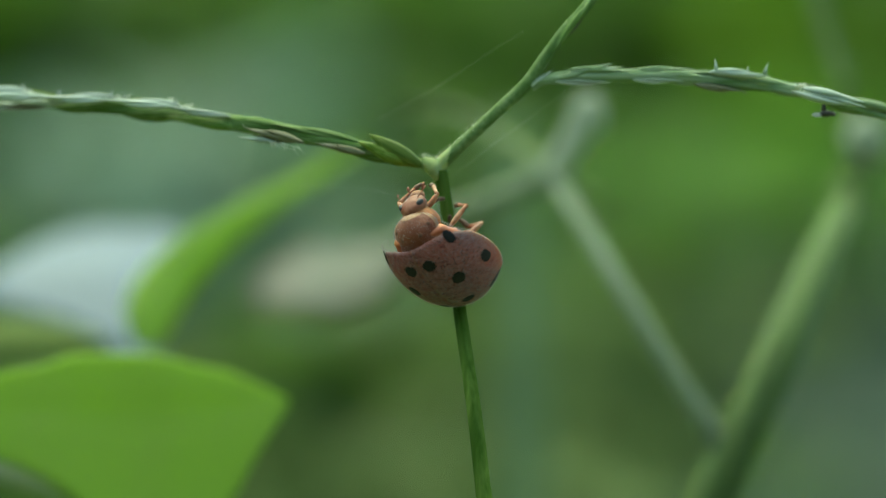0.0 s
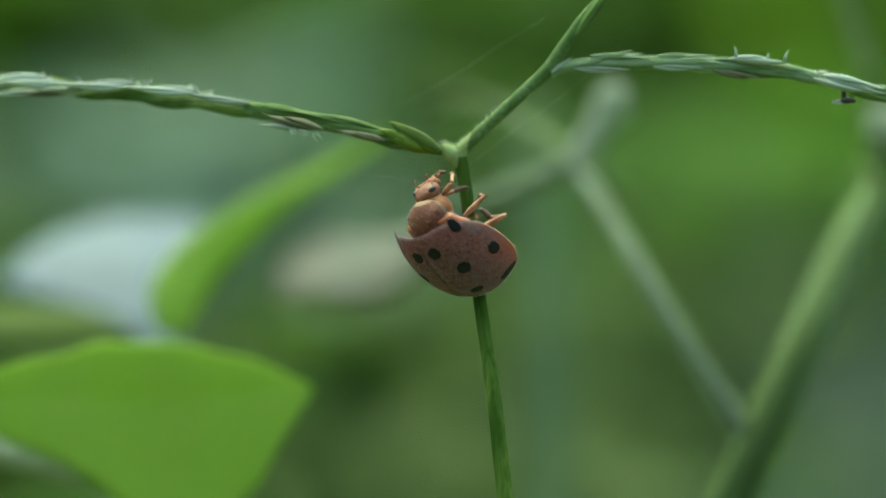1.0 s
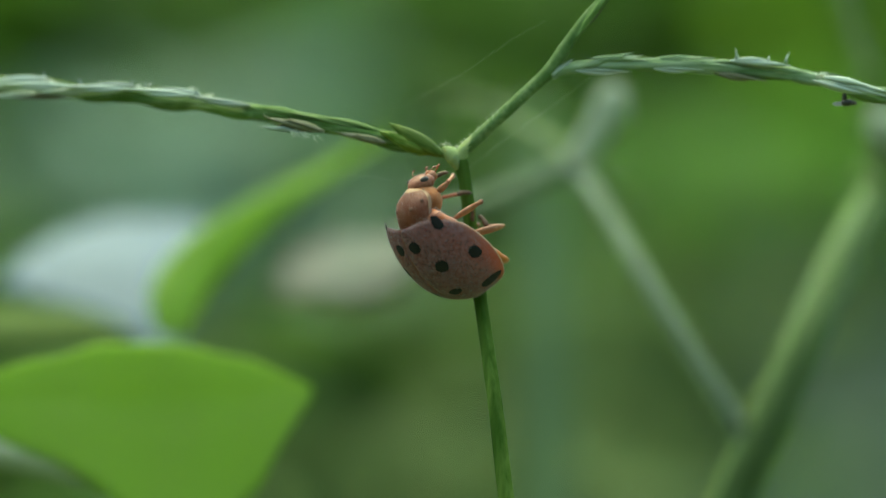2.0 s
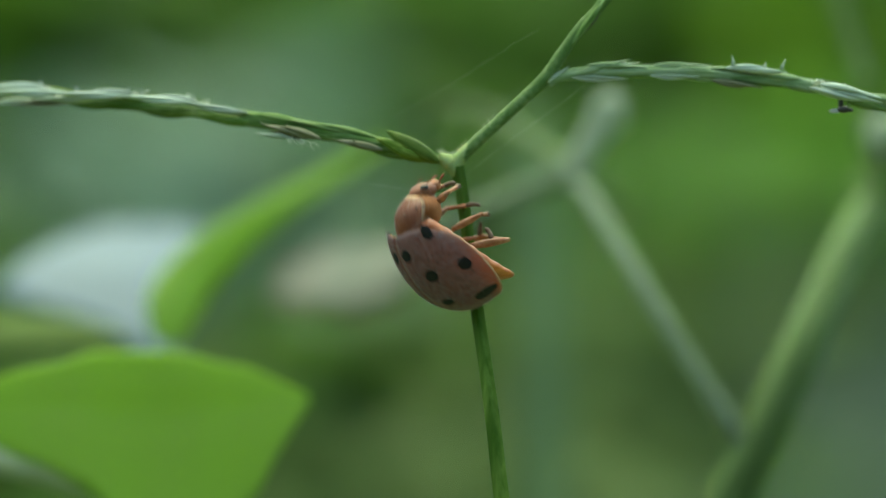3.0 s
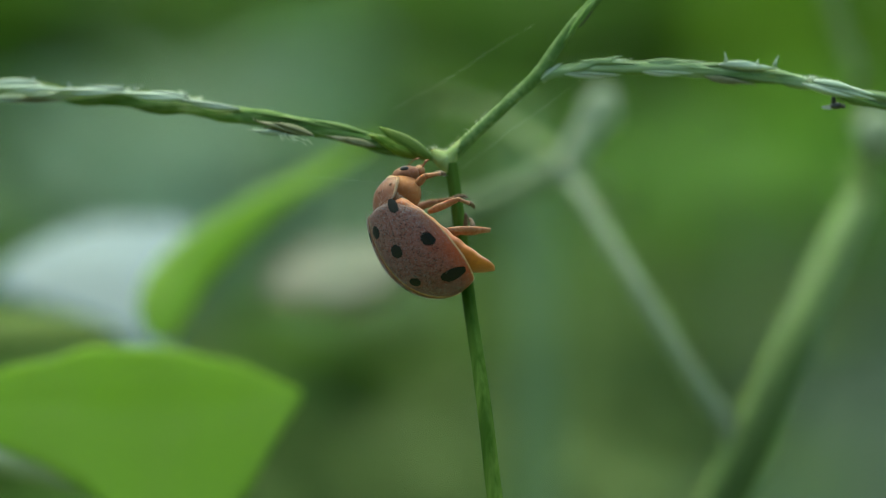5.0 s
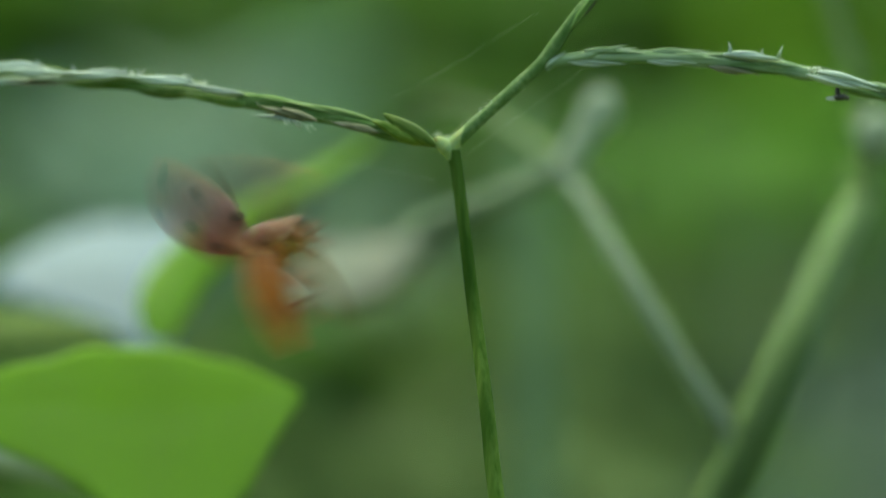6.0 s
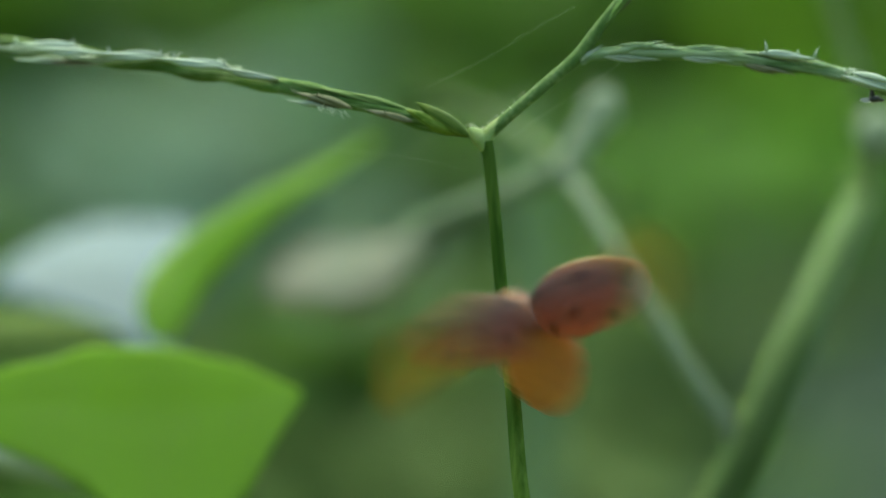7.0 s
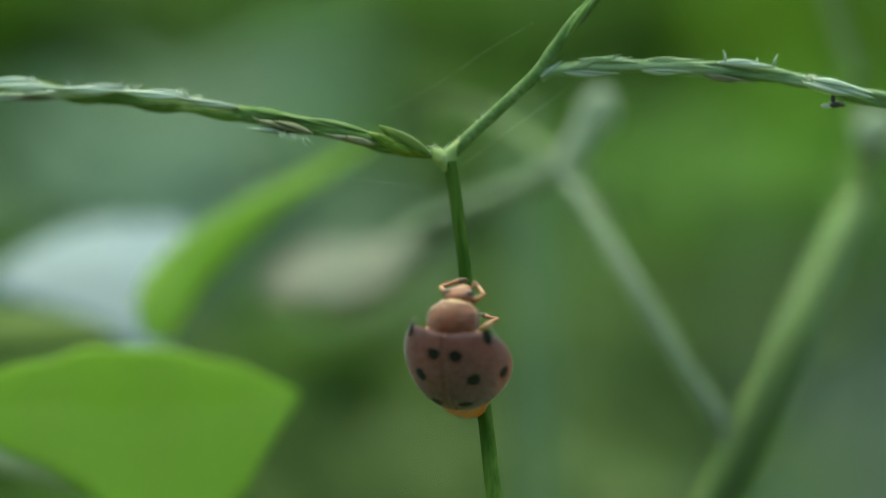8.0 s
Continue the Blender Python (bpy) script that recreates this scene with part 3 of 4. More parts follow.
def grass():
    base = Vector((4.5, 0, 0))
    top = thing("grass_flower_head", "green grass stalk forking into slender fingers of husks", "grass", at=mm(base))
    node = Vector((0.18, 0.0, 404.59))

    def line(*pts):
        return [Vector(p) - base for p in pts]

    leaning = [(lean * -1.0, x * (1 - lean / 167.35), 400 + (z - 400) * (1 - lean / 167.35)) for x, lean, z in (
        (5.3, 8.5, 300), (4.9, 8.0, 340), (4.35, 7.2, 362), (4.0, 6.6, 373), (3.63, 5.4, 381.73), (2.88, 4.2, 386.77), (2.46, 3.2, 390.43),
        (1.98, 2.0, 394.03), (1.56, 1.2, 396.88), (1.08, 0.5, 400.63), (0.72, 0.1, 403.33), (0.48, 0.0, 404.47))]
    part("stalk", stem(line((6.5, -9, -5), (6.3, -9, 150), *[(x, y, z) for y, x, z in leaning]), [0.5, 0.5, 0.48, 0.46, 0.45, 0.44, 0.42, 0.40, 0.38, 0.35, 0.34, 0.33, 0.33, 0.36], sides=20, ribs=5, rib=0.10, steps=8), STALK, top, "ribbed green stalk")
    bm = stem(line((0.42, 0.0, 403.99), (0.30, 0.0, 404.35), (0.12, 0.0, 404.65), (-0.18, 0.0, 404.89), (-0.48, 0.0, 405.13)), [0.26, 0.42, 0.50, 0.36, 0.16], sides=14, wobble=0.15, steps=5)
    sweep(bm, spline(line((0.30, 0.0, 404.29), (0.48, 0.0, 404.77), (0.84, 0.0, 405.19), (1.26, 0.0, 405.61))), [0.36, 0.40, 0.34, 0.30], sides=12)
    joint = part("node", bm, NODE, top, "pale swollen node with fine hairs")
    rng = random.Random(3)
    crest = spline(line((-0.40, 0.0, 405.02), (0.05, 0.0, 404.85), (0.40, 0.0, 404.86), (0.80, 0.0, 405.14), (1.53, 0.0, 405.82), (2.58, 0.0, 406.78)), 10)
    for i in range(80):
        c = crest[int(len(crest) * rng.random() ** 1.3)]
        d = Vector((rng.uniform(-0.9, 0.25), rng.uniform(-0.8, 0.3), rng.uniform(0.45, 1.0))).normalized()
        p = c + d * 0.33
        part("hair", sweep(bmesh.new(), [p, p + d * 0.09 + Vector((0.015, 0, 0.015)), p + d * rng.uniform(0.14, 0.24)], [0.010, 0.008, 0.003], sides=4), HAIR, joint)
    part("branch", stem(line((0.66, 0.0, 404.95), (1.53, 0.0, 405.82), (2.58, 0.0, 406.78), (4.05, 0.0, 408.13), (5.07, 0.0, 409.09), (5.79, 0.0, 410.11), (6.42, 0.0, 411.01), (7.23, 0.0, 412.09), (8.19, 0.0, 413.17), (9.51, 0.5, 415.07), (11.65, 1.0, 418.14), (13.84, 2.0, 421.58)), [0.34, 0.33, 0.34, 0.35, 0.36, 0.34, 0.32, 0.30, 0.28, 0.26, 0.22, 0.16], sides=14, wobble=0.06), BRANCH, top, "smooth green branch")
    green = spikelet_mesh("spikelet", LEMMA, 4.4, 0.36, 0.25)
    long_green = spikelet_mesh("spikelet", LEMMA, 5.2, 0.33, 0.22)
    fresh = spikelet_mesh("spikelet", LEMMA_FRESH, 3.3, 0.52, 0.42, gape=0.14)
    tufted = spikelet_mesh("spikelet", LEMMA_PALE, 3.5, 0.28, 0.22, thorns=0.32)
    light = spikelet_mesh("spikelet", LEMMA_LIGHT, 4.6, 0.33, 0.22)
    slim_light = spikelet_mesh("spikelet", LEMMA_LIGHT, 3.2, 0.27, 0.17, awn=0.12, gape=0.06)
    slim_pale = spikelet_mesh("spikelet", LEMMA_PALE, 3.4, 0.24, 0.15)
    thorny = spikelet_mesh("spikelet", LEMMA_PALE, 3.3, 0.26, 0.22, thorns=0.6)
    pale = spikelet_mesh("spikelet", LEMMA_PALE, 3.4, 0.27, 0.18, awn=0.22, gape=0.1)
    brown = spikelet_mesh("spikelet", LEMMA_BROWN, 3.2, 0.30, 0.20, awn=0.2, gape=0.05)
    spike(top, base, [(-0.12, 0.0, 404.68), (-1.17, 0.0, 405.07), (-4.32, 0.0, 405.84), (-7.33, 0.3, 406.52), (-10.68, 1.0, 407.09), (-14.09, 2.0, 407.62), (-17.83, 3.0, 408.02), (-21.01, 4.0, 408.34), (-24.22, 5.0, 408.65), (-28.80, 6.5, 409.03), (-34.70, 8.0, 409.15)],
          [0.16, 0.30, 0.48, 0.50, 0.48, 0.45, 0.42, 0.40, 0.38, 0.3, 0.15], 1.6, 16, 2.1, [green, long_green, green, green], 7, RACHIS)
    spike(top, base, [(5.34, 0.0, 408.85), (5.88, 0.0, 409.27), (6.78, 0.0, 409.42), (8.28, 0.0, 409.56), (10.68, 0.0, 409.58), (13.38, 0.0, 409.52), (16.10, 0.2, 409.27), (19.13, 0.4, 408.82), (21.26, 0.6, 408.36), (23.66, 1.0, 407.76), (27.81, 2.0, 406.56), (32.55, 3.0, 404.61)],
          [0.20, 0.32, 0.38, 0.38, 0.38, 0.37, 0.36, 0.36, 0.35, 0.3, 0.2, 0.14], 0.9, 20, 1.45, [light, slim_light, green, light], 21, RACHIS_PALE, 0.85, 0.2)
    # single husks that stand out
    for me, px, pz, depth, turn, roll, size in (
            (fresh, -0.48, 404.71, -0.55, 149, -60, 1.0), (fresh, -0.96, 404.83, -0.45, 158, 40, 0.95),
            (brown, -3.48, 405.37, -0.5, 168, 100, 0.8), (brown, -6.72, 405.94, -0.5, 166, 150, 1.0),
            (brown, -7.17, 405.97, -0.35, 170, 170, 0.7), (slim_pale, -7.92, 405.94, -0.4, 172, 140, 0.7), (tufted, -13.25, 407.94, 1.0, 174, 180, 1.0),
            (slim_pale, -10.68, 407.39, 0.5, 172, 20, 1.1),
            (tufted, -16.82, 408.44, 2.2, 179, 180, 1.0), (tufted, -21.65, 408.83, 3.2, 180, 180, 1.1),
            (slim_pale, -18.34, 408.29, 1.9, 182, 20, 1.2), (slim_pale, -22.72, 408.64, 3.6, 180, 20, 1.2),
            (brown, -20.28, 408.03, 2.6, 183, 180, 1.0), (slim_pale, -21.80, 408.03, 2.8, 180, 150, 1.0),
            (slim_pale, -13.6, 407.92, 0.5, 175, 20, 1.2), (slim_pale, -17.3, 408.32, 1.5, 178, 10, 1.25), (slim_pale, -20.6, 408.58, 2.3, 180, 10, 1.25),
            (slim_pale, 4.95, 408.75, -0.15, 36, 40, 0.55), (light, 7.32, 409.86, -0.2, -2, 0, 0.72), (slim_pale, 6.36, 409.26, -0.2, -2, 180, 0.95), (slim_pale, 10.56, 409.34, -0.2, -2, 180, 0.9), (light, 11.9, 409.68, -0.15, -5, 0, 0.75),
            (brown, 13.9, 409.10, -0.15, -9, 180, 0.85), (thorny, 14.73, 409.72, -0.2, -4, 0, 1.0), (slim_pale, 19.08, 408.67, -0.6, -12, 150, 1.2),
            (slim_pale, 19.68, 408.85, -0.6, -13, 60, 1.0),
            (brown, 6.84, 411.37, -0.1, 52, 200, 0.9), (long_green, 6.48, 410.83, -0.2, 54, 40, 0.8)):
        ob = part("spikelet", me, None, top)
        ob.matrix_basis = Matrix.Translation(mm(Vector((px, depth, pz)) - base)) @ Euler((0, radians(-turn), 0)).to_matrix().to_4x4() @ Matrix.Rotation(radians(-90), 4, "Z") @ Matrix.Rotation(radians(roll), 4, "Y") @ Matrix.Diagonal((size, size, size, 1))
    # torn fibres under the withered husks
    rng = random.Random(9)
    for i in range(16):
        p = Vector((-6.9 - 1.9 * rng.random(), -0.5 - 0.2 * rng.random(), 0)) - base
        p.z = 405.75 - 0.23 * (p.x + base.x + 6.9) * -1 * -1 + rng.uniform(-0.15, 0.1)
        d = Vector((rng.uniform(-0.4, 0.9), rng.uniform(-0.3, 0.3), rng.uniform(-0.9, -0.1))).normalized()
        part("fibre", sweep(bmesh.new(), [p, p + d * 0.25, p + d * 0.45 + Vector((0.12, 0, -0.02))], [0.022, 0.018, 0.006], sides=5), HAIR, top)
    # ragged tufts where husks have opened
    for tx, tz, y, n in ((-21.72, 408.70, 3.2, 10), (-22.38, 408.73, 3.4, 6), (-16.68, 408.34, 2.0, 9), (-13.86, 408.13, 1.2, 10), (-13.17, 407.83, 0.9, 6), (-19.02, 408.43, 2.8, 6), (19.68, 408.82, -0.3, 12), (20.73, 408.55, -0.2, 12), (21.48, 408.25, 0.0, 8)):
        for i in range(n):
            p = Vector((tx + rng.uniform(-0.35, 0.35), y + rng.uniform(-0.2, 0.2), tz + rng.uniform(-0.1, 0.12))) - base
            d = Vector((rng.uniform(-0.9, 0.9), rng.uniform(-0.5, 0.2), rng.uniform(0.0, 1.0))).normalized()
            part("fibre", sweep(bmesh.new(), [p, p + d * 0.14, p + d * rng.uniform(0.25, 0.4) + Vector((0.05, 0, 0.02))], [0.04, 0.03, 0.008], sides=5), HAIR, top)
    return top, base, node


grass_head, GRASS_BASE, GRASS_NODE = grass()


def hanging_fly():
    at = Vector((20.95, -0.4, 407.51))
    top = thing("small_fly", "tiny black fly clinging under the grass husks", "fly", at=mm(at))
    part("body", ball((0, 0, 0), (0.36, 0.2, 0.2), lump=0.15), FLY, top)
    part("head", ball((0.36, 0, -0.04), (0.14, 0.15, 0.13)), FLY, top)
    part("abdomen", ball((-0.15, 0, 0.3), (0.14, 0.14, 0.3), lump=0.1), FLY, top)
    part("wing", ball((-0.45, -0.05, -0.08), (0.35, 0.02, 0.12)), GLASSY, top, "pale clear wing")
    for x in (-0.15, 0.1, 0.25):
        part("leg", stem([(x, 0, 0), (x + 0.1, -0.1, 0.25), (x + 0.05, 0, 0.55)], [0.025, 0.02, 0.015], sides=5), FLY, top)
    return top, at


def silk():
    made = []
    for pts in ([(-2.83, 0.5, 407.25), (0.18, 0.5, 408.88), (3.19, 0.5, 410.86), (4.99, 0.5, 411.92)], [(0.93, 0.3, 404.09), (3.49, 0.3, 406.04), (5.59, 0.3, 407.54), (7.83, 0.0, 409.27)], [(-7.97, 1.0, 403.80), (-5.54, 0.6, 403.70), (-2.52, 0.3, 403.34), (-0.42, 0.0, 402.88)]):
        o = Vector(pts[0])
        top = thing("spider_thread", "fine pale spider thread strung from the grass", "spider silk", "threads on the grass", at=mm(o))
        part("strand", stem([Vector(p) - o for p in pts], [0.002, 0.002, 0.002], sides=5), SILK, top)
        made.append((top, o))
    return made


fly, FLY_AT = hanging_fly()
threads = silk()


# ---------------------------------------------------------------- the beetle: x to its right, y ahead, z over its back
LONG, WIDE, TALL = 6.24, 5.74, 2.97


def outline(s):
    """Half width and height of the wing cases at s, from 0 at the shoulders to 1 at the rear."""
    q = max(s, 0.0)
    w = (1 - abs((q - 0.36) / 0.64) ** 2.3) ** 0.5 if q > 0.36 else (1 - abs((0.36 - q) / 0.62) ** 2.2) ** 0.5
    h = (1 - abs((q - 0.40) / 0.60) ** 2.2) ** 0.55 if q > 0.40 else (1 - abs((0.40 - q) / 0.66) ** 2.0) ** 0.5
    return w * WIDE / 2, h * TALL


def dome(s, v, side, puff=0.0):
    """A point of the wing case: v from 0 at the seam to 1 at the outer rim."""
    s = min(s, 0.9995)
    w, h = outline(s)
    w *= 1 - 0.37 * v ** 2.5 * math.exp(-(s / 0.28) ** 2)
    a = v * math.pi / 2
    y = LONG * (0.5 - s)
    p = Vector((side * (w * math.sin(a) + 0.012), y, h * math.cos(a) + v ** 3 * min(1, w) * (0.25 + 0.36 * y)))
    if puff:
        c = Vector((0, LONG * (0.5 - s) * 0.6, 0.2))
        p += (p - c).normalized() * puff
    return p


HINGE = Vector((0.75, 2.75, 1.75))


def wing_case(top, side):
    bm = bmesh.new()
    hinge = Vector((HINGE.x * side, HINGE.y, HINGE.z))
    ns, nv = 30, 20
    cross = [1 - (1 - j / nv) ** 1.3 for j in range(nv + 1)]
    chart = bm.loops.layers.uv.new("UVMap")
    grids = []
    for puff in (0.0, -0.09):
        g = []
        for i in range(ns + 1):
            row = []
            for j in range(nv + 1):
                v = cross[j]
                front = 0.05 + 0.045 * max(0, 1 - (v / 0.55) ** 2) + 0.22 * max(0, (v - 0.25) / 0.75) ** 1.5
                s = front + (1 - front) * math.sin(math.pi / 2 * i / ns) ** 1.15
                p = dome(s, v, side, puff - (0.09 if i == 0 else 0.03 if i == 1 else 0))
                if puff and j == 0:
                    p.x = side * 0.012
                row.append(bm.verts.new(mm(p - hinge)))
            g.append(row)
        grids.append(g)
    for k, g in enumerate(grids):
        for i in range(ns):
            for j in range(nv):
                f = bm.faces.new((g[i][j], g[i][j + 1], g[i + 1][j + 1], g[i + 1][j]))
                f.material_index = 1 if k else (2 if j == nv - 1 else 0)
                for corner, (p, q) in zip(f.loops, ((i, j), (i, j + 1), (i + 1, j + 1), (i + 1, j))):
                    corner[chart].uv = (p / ns, cross[q])
    a, b = grids
    for i in range(ns):
        bm.faces.new((a[i][0], a[i + 1][0], b[i + 1][0], b[i][0])).material_index = 2
        bm.faces.new((a[i][nv], b[i][nv], b[i + 1][nv], a[i + 1][nv])).material_index = 2
    for j in range(nv):
        bm.faces.new((a[0][j], b[0][j], b[0][j + 1], a[0][j + 1])).material_index = 0
        bm.faces.new((a[-1][j], a[-1][j + 1], b[-1][j + 1], b[-1][j])).material_index = 2
    ob = part("wing_case", bm, [SHELL, SHELL_UNDER, SHELL_RIM], top, "dull pinkish brown wing case with black spots")
    ob.location = mm(hinge)
    for n, (s0, deg, rs, rv) in enumerate(((0.15, 53.0, 0.42, 0.40), (0.268, 11.4, 0.34, 0.36), (0.501, 29.6, 0.38, 0.38), (0.534, 68.8, 0.40, 0.38), (0.786, 20.0, 0.24, 0.36), (0.867, 69.0, 0.28, 0.52))):
        bm = bmesh.new()
        w0, h0 = outline(s0)
        reach = max(0.6, math.hypot(w0 * math.cos(radians(deg)), h0 * math.sin(radians(deg))))
        rng = random.Random(10 * n + side)
        rings = []
        for q in range(5):
            ring = []
            for k in range(18):
                ang = math.tau * k / 18
                r = q / 4 * (1 + 0.10 * noise.noise(Vector((math.cos(ang), math.sin(ang), n + side))) + (rng.uniform(-0.06, 0.06) if q == 4 else 0))
                s = s0 + r * rs * math.cos(ang) / LONG
                v = deg / 90 + r * rv * math.sin(ang) / reach / (math.pi / 2)
                ring.append(dome(s, max(0.015, min(v, 0.99)), side, 0.012 if q < 4 else 0.002))
            rings.append([bm.verts.new(mm(p - hinge)) for p in (ring if q else ring[:1])])
        for k in range(18):
            bm.faces.new((rings[0][0], rings[1][k], rings[1][(k + 1) % 18]))
            for a, b in zip(rings[1:], rings[2:]):
                bm.faces.new((a[k], b[k], b[(k + 1) % 18], a[(k + 1) % 18]))
        part("spot", bm, SPOT, ob)

    bare = [dome(s0, deg / 90, side) for s0, deg in ((0.15, 53.0), (0.268, 11.4), (0.501, 29.6), (0.534, 68.8), (0.786, 20.0), (0.867, 69.0))]
    bare += [dome(0.867, 0.65, side), dome(0.867, 0.89, side)]

    def on_case(rng):
        p = bare[0]
        while min((p - q).length for q in bare) < 0.36:
            s, v = 0.05 + 0.93 * rng.random() ** 0.85, rng.random() ** 0.8
            p = dome(s, v, side)
        n = (dome(s, min(1, v + 0.02), side) - dome(s, max(0, v - 0.02), side)).cross(dome(min(0.99, s + 0.02), v, side) - dome(s - 0.02, v, side)) * -side
        n = n.normalized() if n.length else Vector((0, 0, 1))
        if n.dot(p - Vector((0, p.y * 0.6, 0))) < 0:
            n = -n
        return p - hinge, n, Vector((0, -0.8, -0.2))

    down("down", ob, 4200, 5 + side, on_case)
    return ob, hinge


def down(name, parent, count, seed, spot):
    """Short pale hairs that lie back over a shell; spot gives a place, its outward and its rearward way."""
    rng = random.Random(seed)
    verts, faces = [], []
    for _ in range(count):
        p, n, r = spot(rng)
        t = (n * rng.uniform(0.35, 0.9) + r + Vector((rng.uniform(-0.3, 0.3), 0, rng.uniform(-0.3, 0.3)))).normalized()
        x = t.orthogonal().normalized()
        y = t.cross(x)
        k, l, b = 0.0045, rng.uniform(0.07, 0.14), len(verts)
        verts += [mm(p + x * k), mm(p - x * k * 0.5 + y * k * 0.87), mm(p - x * k * 0.5 - y * k * 0.87), mm(p + t * l)]
        faces += [(b, b + 1, b + 3), (b + 1, b + 2, b + 3), (b + 2, b, b + 3)]
    me = bpy.data.meshes.new(name)
    me.from_pydata([tuple(v) for v in verts], [], faces)
    me.materials.append(DOWN)
    ob = part(name, me, DOWN, parent)
    ob["kind"] = "stuff"


def hind_wing(top, side):
    """A folding wing: a stiff inner half and a tip that folds back under it."""
    root = Vector((0.85 * side, 1.7, 1.2))

    def sheet(length, w0, w1, tip):
        bm = bmesh.new()
        n, m, rows = 12, 6, []
        for i in range(n + 1):
            u = i / n
            w = (w0 + (w1 - w0) * u) * ((1 - u ** 3) ** 0.6 if tip else 1)
            rows.append([(u, v / m, w) for v in range(m + 1)])
        up, dn = [], []
        for row in rows:
            up.append([bm.verts.new(mm((side * (v * w - 0.25 * w), -u * length, 0.05 * math.sin(v * 9 + u * 4)))) for u, v, w in row])
            dn.append([bm.verts.new(mm((side * (v * w - 0.25 * w), -u * length, 0.05 * math.sin(v * 9 + u * 4) - 0.02))) for u, v, w in row])
        for i in range(n):
            for j in range(m):
                bm.faces.new((up[i][j], up[i][j + 1], up[i + 1][j + 1], up[i + 1][j]))
                bm.faces.new((dn[i][j], dn[i + 1][j], dn[i + 1][j + 1], dn[i][j + 1]))
            bm.faces.new((up[i][0], up[i + 1][0], dn[i + 1][0], dn[i][0]))
            bm.faces.new((up[i][m], dn[i][m], dn[i + 1][m], up[i + 1][m]))
        for y in (0.15, 0.5, 0.85):
            sweep(bm, [Vector((side * (y * w0 - 0.25 * w0), 0, 0.05)), Vector((side * (y * (w0 + w1) / 2 - 0.25 * w0), -length * 0.5, 0.05)), Vector((side * (y * w1 * (0.3 if tip else 1) - 0.2 * w0), -length * 0.97, 0.04))], [0.06, 0.05, 0.03], sides=5, index=0)
        return bm

    inner = part("wing", sheet(3.8, 1.3, 2.0, False), WING, top, "translucent amber hind wing")
    inner.location = mm(root)
    outer = part("wing_tip", sheet(4.6, 2.0, 2.1, True), WING, inner)
    outer.location = mm((0, -3.77, 0))
    return inner, outer, root


def leg(name, top, pts, foot):
    bm = sweep(bmesh.new(), spline([pts[0], pts[1]], 6), [0.13, 0.24, 0.23, 0.13], sides=12, flat=0.6)
    ob = part(name, bm, LEG, top)
    part("shin", sweep(bmesh.new(), spline([pts[1], pts[2]], 6), [0.125, 0.10, 0.095, 0.115], sides=9), LEG, ob)
    part("foot", sweep(bmesh.new(), spline([pts[2], (Vector(pts[2]) + Vector(foot)) * 0.5 + Vector((0, 0.05, -0.06)), foot], 5), [0.12, 0.15, 0.10, 0.12, 0.05], sides=8, wobble=0.25), CLAW, ob)
    verts, faces = [], []
    rng = random.Random(round(pts[0][1] * 100))
    a, b = Vector(pts[2]), Vector(foot)
    for _ in range(60):
        p = a.lerp(b, rng.random())
        t = Vector((rng.uniform(-1, 1), rng.uniform(-1, 1), rng.uniform(-1, 0.3))).normalized()
        x = t.orthogonal().normalized() * 0.008
        verts += [mm(p + x), mm(p - x), mm(p + t * rng.uniform(0.16, 0.27))]
        faces.append((len(verts) - 3, len(verts) - 2, len(verts) - 1))
    me = bpy.data.meshes.new("bristles")
    me.from_pydata([tuple(v) for v in verts], [], faces)
    me.materials.append(DOWN)
    part("bristles", me, DOWN, ob)["kind"] = "stuff"
    return ob


def shield_at(u, c):
    """A point of the neck shield: u from its base to its front edge, c from side to side."""
    k = abs(c) ** 2.3
    mid = Vector((0, 2.72 + 1.27 * u ** 0.85, 2.22 - 0.85 * u ** 1.3 - 0.72 * u ** 4))
    rim = Vector((0, 2.74 + 0.98 * u, 1.30 - 0.92 * u))
    p = mid + (rim - mid) * k
    p.x = c * (1.34 + 0.22 * u - 0.30 * u * u) * (1 - 0.62 * u ** 5)
    lobe = max(0, 1 - u) ** 3 * max(0, 1 - c * c)
    p.y -= 0.5 * lobe
    p.z += 0.10 * lobe
    return p


def rim_hairs(name, parent):
    """Pale hairs along the side edges of the shield."""
    rng = random.Random(77)
    verts, faces = [], []
    for _ in range(260):
        side = rng.choice((1, -1))
        p = shield_at(rng.random(), side * rng.uniform(0.93, 1.0))
        t = Vector((side * 0.8, rng.uniform(-0.2, 0.8), rng.uniform(-0.5, 0.5))).normalized()
        x = t.orthogonal().normalized()
        y, b, l = t.cross(x), len(verts), rng.uniform(0.08, 0.17)
        verts += [mm(p + x * 0.007), mm(p - x * 0.004 + y * 0.006), mm(p - x * 0.004 - y * 0.006), mm(p + t * l)]
        faces += [(b, b + 1, b + 3), (b + 1, b + 2, b + 3), (b + 2, b, b + 3)]
    me = bpy.data.meshes.new(name)
    me.from_pydata([tuple(v) for v in verts], [], faces)
    me.materials.append(DOWN)
    part(name, me, DOWN, parent)["kind"] = "stuff"


